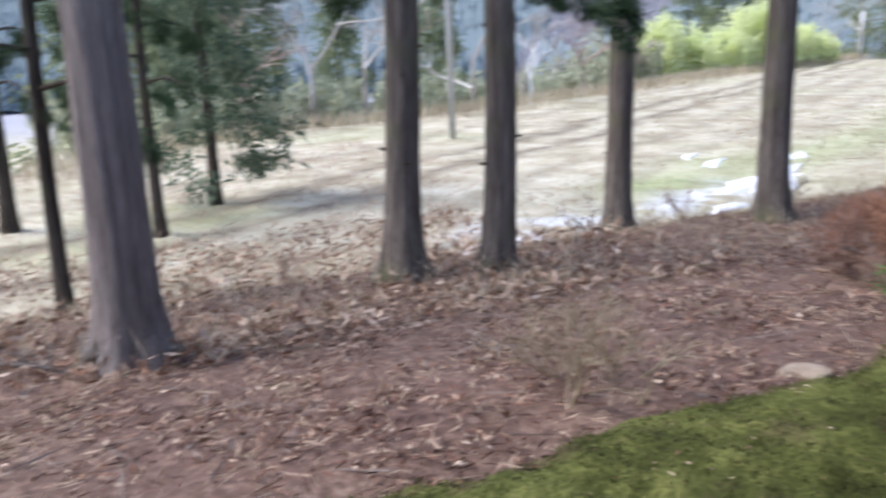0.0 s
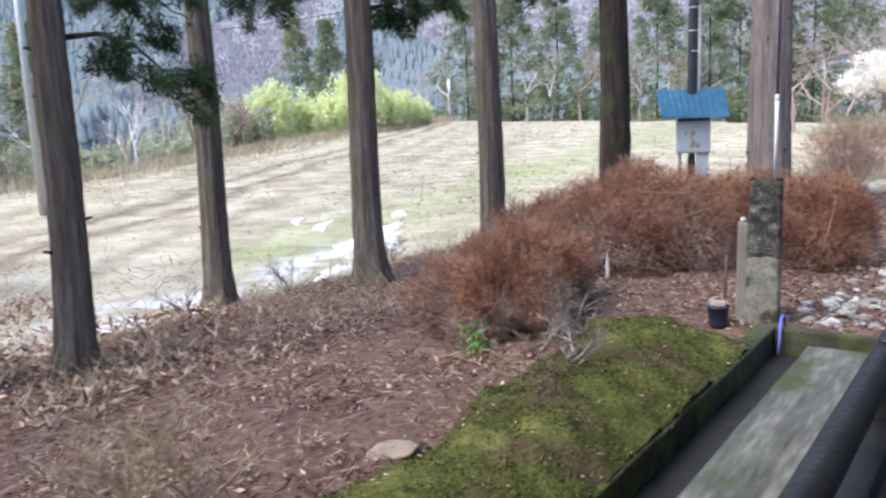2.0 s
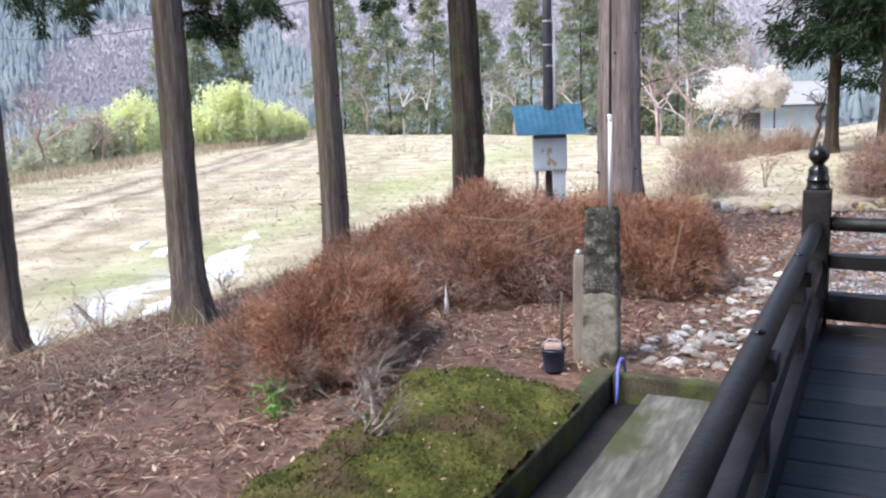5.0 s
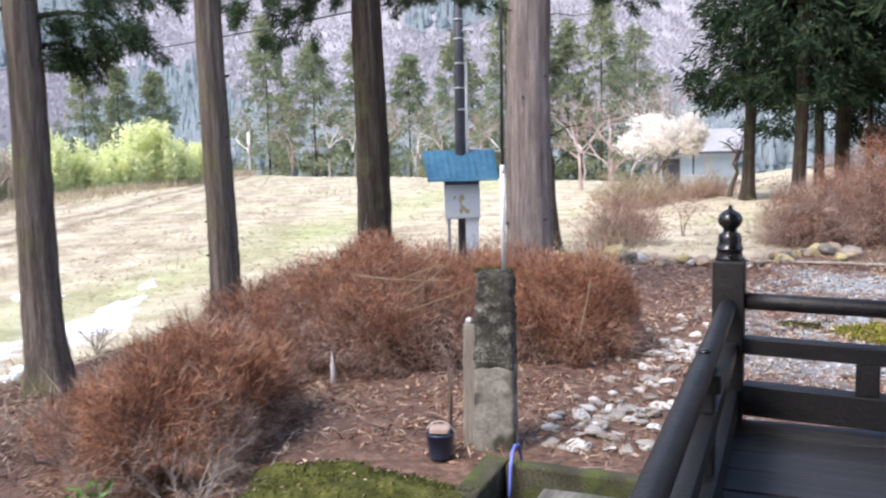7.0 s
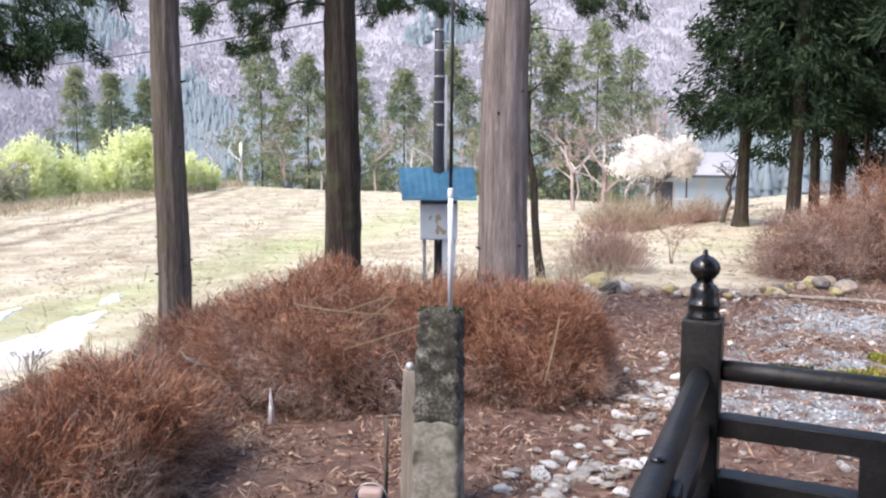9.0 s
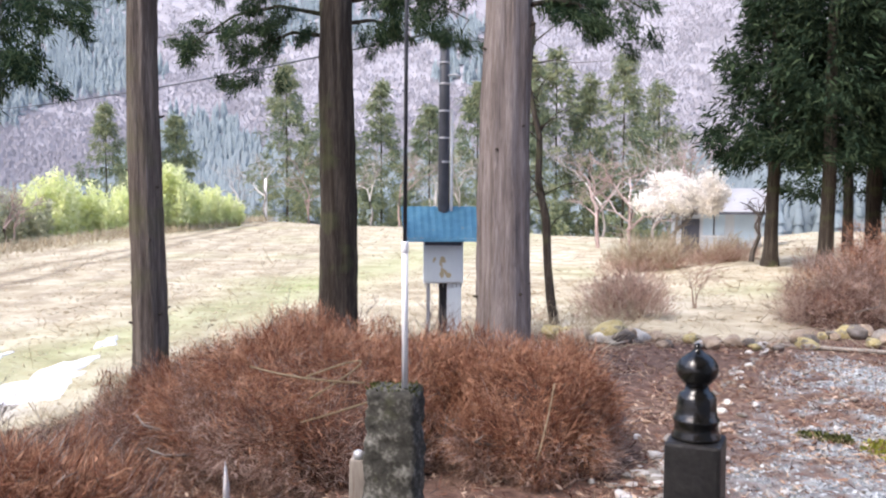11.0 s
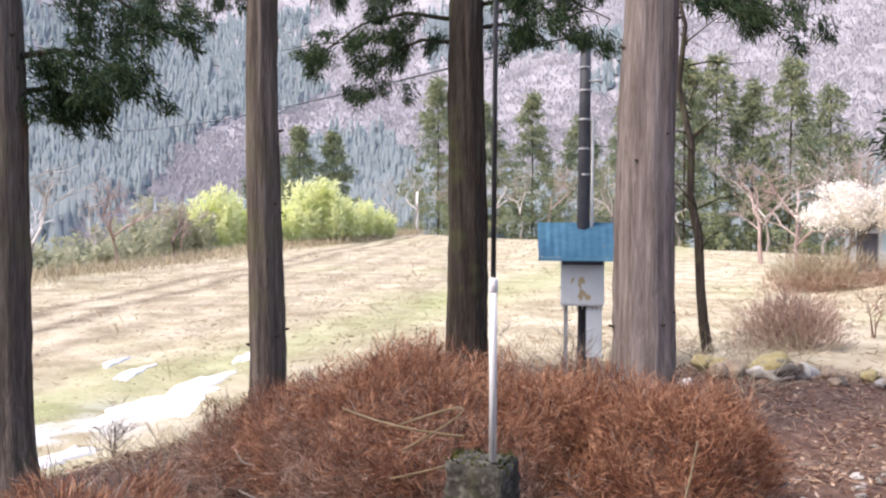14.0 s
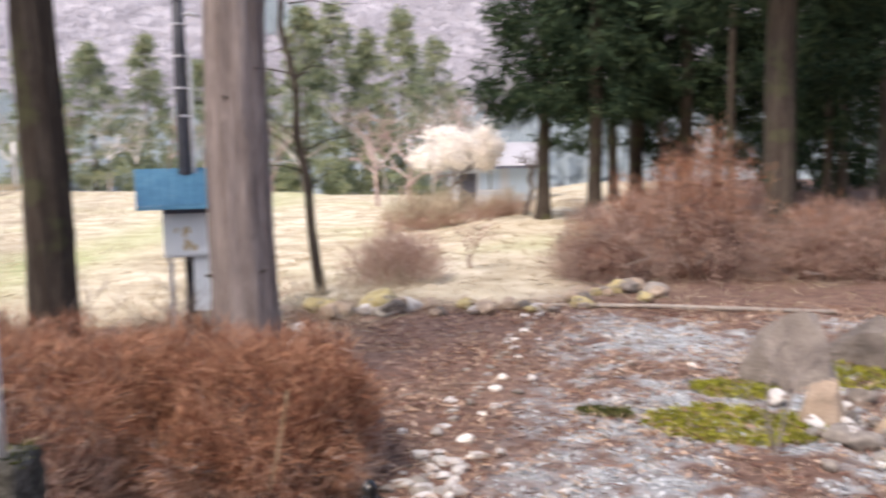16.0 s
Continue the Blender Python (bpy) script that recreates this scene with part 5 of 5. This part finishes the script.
boulder(1.22, 14.75, 0.44, 0.54, 3, ROCK, "large pointed brown-grey boulder on moss")
boulder(2.3, 15.5, 0.6, 0.42, 8, ROCK, "low broad brown-grey boulder on moss")
boulder(1.35, 13.75, 0.24, 0.36, 5, ROCK_TAN, "small tan upright boulder on moss")
boulder(1.95, 13.5, 0.30, 0.30, 11, ROCK_TAN, "low tan split boulder beside the moss")
for k in range(30):
    x, y = rs.uniform(0.75, 2.5), rs.uniform(12.5, 14.6)
    stone("rockery_stone", x, y, rs.uniform(0.12, 0.30), PEBBLE if k % 2 else ROCK, "rounded rockery stone in moss", "rockery stones")
for x, y, r, n, m in ((0.62, 13.5, 0.75, 5000, MOSS_BRIGHT), (1.75, 15.1, 0.8, 4000, MOSS_BRIGHT), (0.7, 14.4, 0.4, 1500, MOSS_BRIGHT), (-0.45, 13.6, 0.25, 900, MOSS_TUFT)):
    a, q = rng.uniform(0, 6.28, n), r * np.sqrt(rng.uniform(0, 1, n))
    px, py = x + np.cos(a) * q, y + np.sin(a) * q * 0.6
    k = wave(px, py, 2, 5.0) > rng.normal(-0.35, 0.3, n)
    px, py, n = px[k], py[k], int(k.sum())
    me = blades("moss_patch", np.c_[px, py, ground_z(px, py) + 0.03 * rng.uniform(0, 1, n)], rng.normal(0, 0.8, (n, 3)) + (0, 0, 0.6), rng.uniform(0.02, 0.06, n), rng.uniform(0.015, 0.035, n))
    tagged(link("moss_patch", me, m), "yellow-green moss between the rocks", "moss", kind="stuff")
stone("flat_stone", -3.15, 4.33, 0.40, ROCK_TAN, "flat tan stone half sunk in needles", "", 0.4, 0.4, 0.8)
tagged(part("fallen_pole", tube([(-1.9, 17.75, gz(-1.9, 17.75) + 0.03), (0, 17.85, gz(0, 17.8) + 0.04), (2.2, 17.7, gz(2.2, 17.7) + 0.03)], 0.03, 8), WOOD_GREY), "long thin weathered pole lying on the ground", "pole")

# ---- shrubs and saplings ----
hedge([(0.75, 21.0, 1.15, 1.3, 2.3, 0.2), (-0.7, 20.6, 1.2, 1.1, 1.25, 0.0), (2.8, 21.2, 1.5, 1.2, 1.2, 0.0), (4.9, 21.6, 1.5, 1.2, 1.35, 0.0), (0.0, 22, 1.3, 1.0, 1.7, 0)], 75000, "large rusty brown shrub at the wood's edge", name="rusty_shrub", length=(0.10, 0.28), bare=7000, core=0.58, rust=0.52, fat=1.3, stems_per=4)
hedge([(-4.2, 19.8, 0.95, 0.8, 0.9, 0.1)], 6500, "low dull pinkish leafless shrub", SHRUB_RED, "red_shrub", (0.12, 0.34), 0.8, bare=700, core=0.14, rust=0.1, fat=1.5)
hedge([(-7.6, 35, 2.1, 1.5, 1.2, 0.1), (-5.2, 35.5, 1.2, 1.0, 0.7, 0.1)], 12000, "tawny dry shrub by the plum tree", STRAW, "tawny_shrub", (0.2, 0.55), 0.8, core=0.14, rust=0.3, grey=SHRUB_RED, fat=3.0)


def stems(x, y, h, n, mat, label, spread=0.35, name="sapling", r=0.012, depth=3, seed=1):
    rs = random.Random(seed)
    z0 = gz(x, y)
    ob = empty(name, Matrix.Translation((x, y, z0)), label, "sapling", "")
    bm = bmesh.new()

    def grow(p, d, ln, r, k):
        e = p + d * ln
        m = p + d * ln * 0.5 + Vector((rs.gauss(0, 1), rs.gauss(0, 1), 0)) * ln * 0.07
        tube_bm(bm, [p, m, e], [r, r * 0.85, r * 0.6], 5, False)
        if k:
            for j in range(3):
                nd = (d + Vector((rs.gauss(0, 1), rs.gauss(0, 1), rs.gauss(0.1, 0.5))) * 0.65).normalized()
                grow(p.lerp(e, rs.uniform(0.45, 1)), nd, ln * rs.uniform(0.5, 0.8), r * 0.55, k - 1)
    for i in range(n):
        d = Vector((rs.gauss(0, spread), rs.gauss(0, spread), 1)).normalized()
        grow(Vector((rs.gauss(0, 0.03), rs.gauss(0, 0.03), -0.05)), d, h * rs.uniform(0.4, 0.6), r, depth)
    part("branchwork", bm, mat, ob)["kind"] = "stuff"
    return ob


stems(-2.70, 5.80, 0.85, 2, TWIG, "small leafless sapling with dark stems on the moss", 0.14, r=0.020, depth=4, seed=3)
stems(-3.55, 6.7, 0.7, 4, TWIG, "tangled pale bare stems before the hedge", 0.5, "bare_bush", 0.008, 4, 51)
stems(-3.33, 2.98, 0.8, 1, STRAW, "thin yellowish sapling with fine shoots", 0.1, r=0.011, depth=4, seed=8)
stems(-3.7, 3.2, 0.7, 4, STRAW, "yellowish low shoots in the litter", 0.5, r=0.007, depth=3, seed=9)
stems(-3.5, 2.7, 0.75, 4, STRAW, "yellowish fine shoots in the litter", 0.35, r=0.009, depth=4, seed=31)
stems(-4.0, 3.0, 0.75, 5, STRAW, "yellowish fine shoots in the litter", 0.5, r=0.008, depth=4, seed=32)
stems(-6.9, 0.1, 0.7, 6, WOOD_GREY, "broken dry branches at a trunk's foot", 0.9, "broken_branches", 0.02, 2, 4)
stems(0.9, 12.9, 1.3, 2, TWIG, "thin leafless sapling by the rockery", 0.2, r=0.014, depth=4, seed=14)
for x, y, h, sd in ((-6.4, 13.6, 1.0, 21), (-8.0, 14.0, 1.1, 22), (-9.2, 11.0, 0.8, 23), (-9.4, 8.9, 0.8, 24), (-6.0, 15.9, 1.3, 25), (-3.3, 21.5, 1.4, 26), (-8.6, 6.6, 0.6, 27), (-8.4, 2.3, 0.9, 28), (-7.9, 16.4, 1.4, 29), (-5.2, 16.6, 1.0, 30)):
    stems(x, y, h, 4, TWIG if sd % 2 else SHRUB_RED, "leafless thin-stemmed bush on the bank", 0.35, "bare_bush", 0.010, 3, sd)
# bending vine stems arching over the hedges
for a, b, c in (((-3.6, 9.6, 0.15), (-3.0, 10.1, 0.42), (-3.5, 9.5, 0.02)), ((-4.2, 9.7, 0.15), (-3.6, 9.5, 0.14), (-3.1, 9.6, 0.16)), ((-3.5, 9.4, -0.12), (-3.2, 9.4, -0.02), (-2.9, 9.6, 0.1)), ((-2.2, 10.9, 0.0), (-2.25, 10.9, -0.3), (-2.3, 10.8, -0.6))):
    pts = [Vector(a) * (1 - t) ** 2 + Vector(b) * 2 * t * (1 - t) + Vector(c) * t * t for t in [i / 10 for i in range(11)]]
    tagged(part("vine_stem", tube(pts, 0.007, 6), STRAW), "pale dry vine stem over the hedge", "vine")
gl = blades("leaves", np.c_[rng.normal(0, 0.08, 60), rng.normal(0, 0.08, 60), rng.uniform(0.0, 0.25, 60)], rng.normal(0, 0.6, (60, 3)) + (0, 0, 0.5), rng.uniform(0.06, 0.13, 60), rng.uniform(0.015, 0.035, 60))
fern = empty("fern", Matrix.Translation((-3.95, 6.3, gz(-3.95, 6.3))), "small fresh green fern at the hedge's foot", "fern")
link("leaves", gl, GREEN_LEAF, fern)
# crooked thin tree beyond the broad cedar
ct = empty("crooked_tree", Matrix.Translation((-5.35, 19.4, gz(-5.35, 19.4))), "thin crooked dark-stemmed tree", "tree")
bm = tube([(0, 0, -0.2), (-0.12, 0, 0.5), (-0.2, 0.05, 1.1), (-0.22, 0, 1.9), (-0.38, 0, 2.6), (-0.36, 0, 3.4), (-0.6, 0, 4.4), (-0.5, 0, 5.4), (-0.75, 0, 6.4)], [0.11, 0.085, 0.08, 0.075, 0.07, 0.06, 0.05, 0.04, 0.02], 8)
part("trunk", bm, BARK_DARK, ct)
bm = bmesh.new()
rs = random.Random(6)
for k in range(26):
    z = rs.uniform(1.5, 6)
    o = Vector((-0.22 - 0.08 * (z - 1.9), 0, z))
    d = Vector((rs.gauss(0, 1), rs.gauss(0, 1), rs.uniform(0, 0.8))).normalized()
    e = o + d * rs.uniform(0.5, 1.1)
    tube_bm(bm, [o, (o + e) / 2 + Vector((0, 0, 0.06)), e], [0.016, 0.010, 0.004], 4)
    for j in range(3):
        f = o.lerp(e, rs.uniform(0.4, 1))
        tube_bm(bm, [f, f + Vector((rs.gauss(0, .25), rs.gauss(0, .25), rs.gauss(0.1, .2)))], [0.006, 0.003], 3)
part("branchwork", bm, BARK_DARK, ct)["kind"] = "stuff"

# ---- dark conifers of the wood ----
for x, y, h, r, low, tr in ((-3.3, 32.5, 11, 2.3, 0.30, 0.22), (-1.7, 31.5, 12, 2.6, 0.28, 0.22), (-0.6, 35, 13, 2.9, 0.28, 0.26), (0.9, 34, 13, 2.7, 0.27, 0.24), (2.3, 24.0, 14, 2.6, 0.36, 0.33), (3.8, 36, 13, 3.0, 0.22, 0.25), (6.5, 33, 13, 3.0, 0.22, 0.25), (5.2, 28, 13, 2.8, 0.28, 0.22), (8.8, 28, 13, 3.0, 0.25, 0.24), (-1.6, 40, 12, 3.0, 0.18, 0.2), (7.0, 42, 13, 3.6, 0.12, 0.2), (2.5, 44, 13, 3.6, 0.12, 0.2), (11.0, 22, 13, 3.0, 0.2, 0.24)):
    conifer(x, y, h, r, 19000, NEEDLES, low, tr, "dark green dense cedar at the wood's edge", leaf=(0.16, 0.42), wide=(0.03, 0.075), bark=BARK_DARK)
for x, y in ((3.4, 31), (4.8, 33), (1.9, 30), (6.2, 30), (7.6, 36), (0.2, 38), (9.5, 33)):
    conifer(x, y, 10, 1.0, 1000, NEEDLES, 0.55, 0.12, "slim bare-stemmed young cedar in the wood", bark=BARK_DARK, leaf=(0.2, 0.5), wide=(0.03, 0.08))


for k in range(11):
    conifer(6 + 3.6 * k, 47 + 5 * math.sin(k * 2.1) - 0.6 * k, 13, 3.4, 3500, NEEDLES, 0.05, 0.2, "dark green dense cedar deep in the wood", leaf=(0.3, 0.7), wide=(0.06, 0.16), bark=BARK_DARK)


conifer(-17.0, 3.4, 10, 1.7, 7000, NEEDLES_MID, 0.08, 0.12, "grey-green young cedar branched to the ground", leaf=(0.14, 0.34), wide=(0.03, 0.07), bark=BARK_DARK)


# ---- house ----
def house():
    x, y = -7.0, 45.0
    ob = empty("house", pose(x, y, gz(x, y), 0, 0, 8), "small pale single-storey house behind a plum tree", "house")
    part("wall", box((-2.2, 0, -0.4), (1.7, 4.5, 1.9), 0.01), PLASTER, ob, smooth=False)
    bm = bmesh.new()
    lo = [bm.verts.new(p) for p in ((-2.8, -0.8, 1.85), (2.0, -0.8, 1.85), (2.0, 2.25, 2.9), (-2.8, 2.25, 2.9))]
    hi = [bm.verts.new(p) for p in ((2.0, 5.3, 1.85), (-2.8, 5.3, 1.85))]
    bm.faces.new(lo), bm.faces.new((lo[3], lo[2], hi[0], hi[1]))
    bmesh.ops.solidify(bm, geom=bm.faces[:], thickness=0.14)
    part("roof", bm, ROOF, ob, "low pale sheet roof", smooth=False)
    part("door", box((-1.75, -0.06, -0.2), (-0.95, -0.005, 1.5), 0.01), DARK, ob, "dark blue door", smooth=False)
    w = part("window", box((-0.8, -0.04, 0.75), (0.15, -0.005, 1.75), 0.01), PANE, ob, "pale blue window panel", smooth=False)
    part("frame", box((-0.86, -0.07, 0.68), (0.21, -0.045, 0.74), 0.005), WHITE, w, smooth=False)
    part("mullion", box((-0.36, -0.06, 0.75), (-0.29, -0.042, 1.75), 0.005), DARK, w, smooth=False)
    part("fascia", box((-2.7, -0.86, 1.72), (1.95, -0.82, 1.84), 0.005), DARK, ob, smooth=False)
    part("panel", box((0.55, -0.05, 0.1), (1.4, -0.005, 1.7), 0.01), PANE, ob, "pale blue wall panel", smooth=False)


house()
bare_tree(-7.9, 40.0, 4.3, 0.85, label="white plum tree in full blossom", name="plum_tree", bark=TWIG, thick=0.10, depth=5, seed=40, blossom=(BLOSSOM, 24000, 0.12))
bare_tree(-4.2, 34.5, 3.2, 0.7, label="small crooked leafless orchard tree", bark=BARK, thick=0.10, depth=4, seed=44, lean=0.25)
for x, y, h, sd in ((-12.5, 50, 7.5, 61), (-10.2, 53, 8.0, 62), (-15.0, 52, 7.0, 63)):
    bare_tree(x, y, h, 0.62, label="leafless pinkish-grey tree behind the plum tree", bark=BARE_PINK, thick=0.13, depth=6, seed=sd)
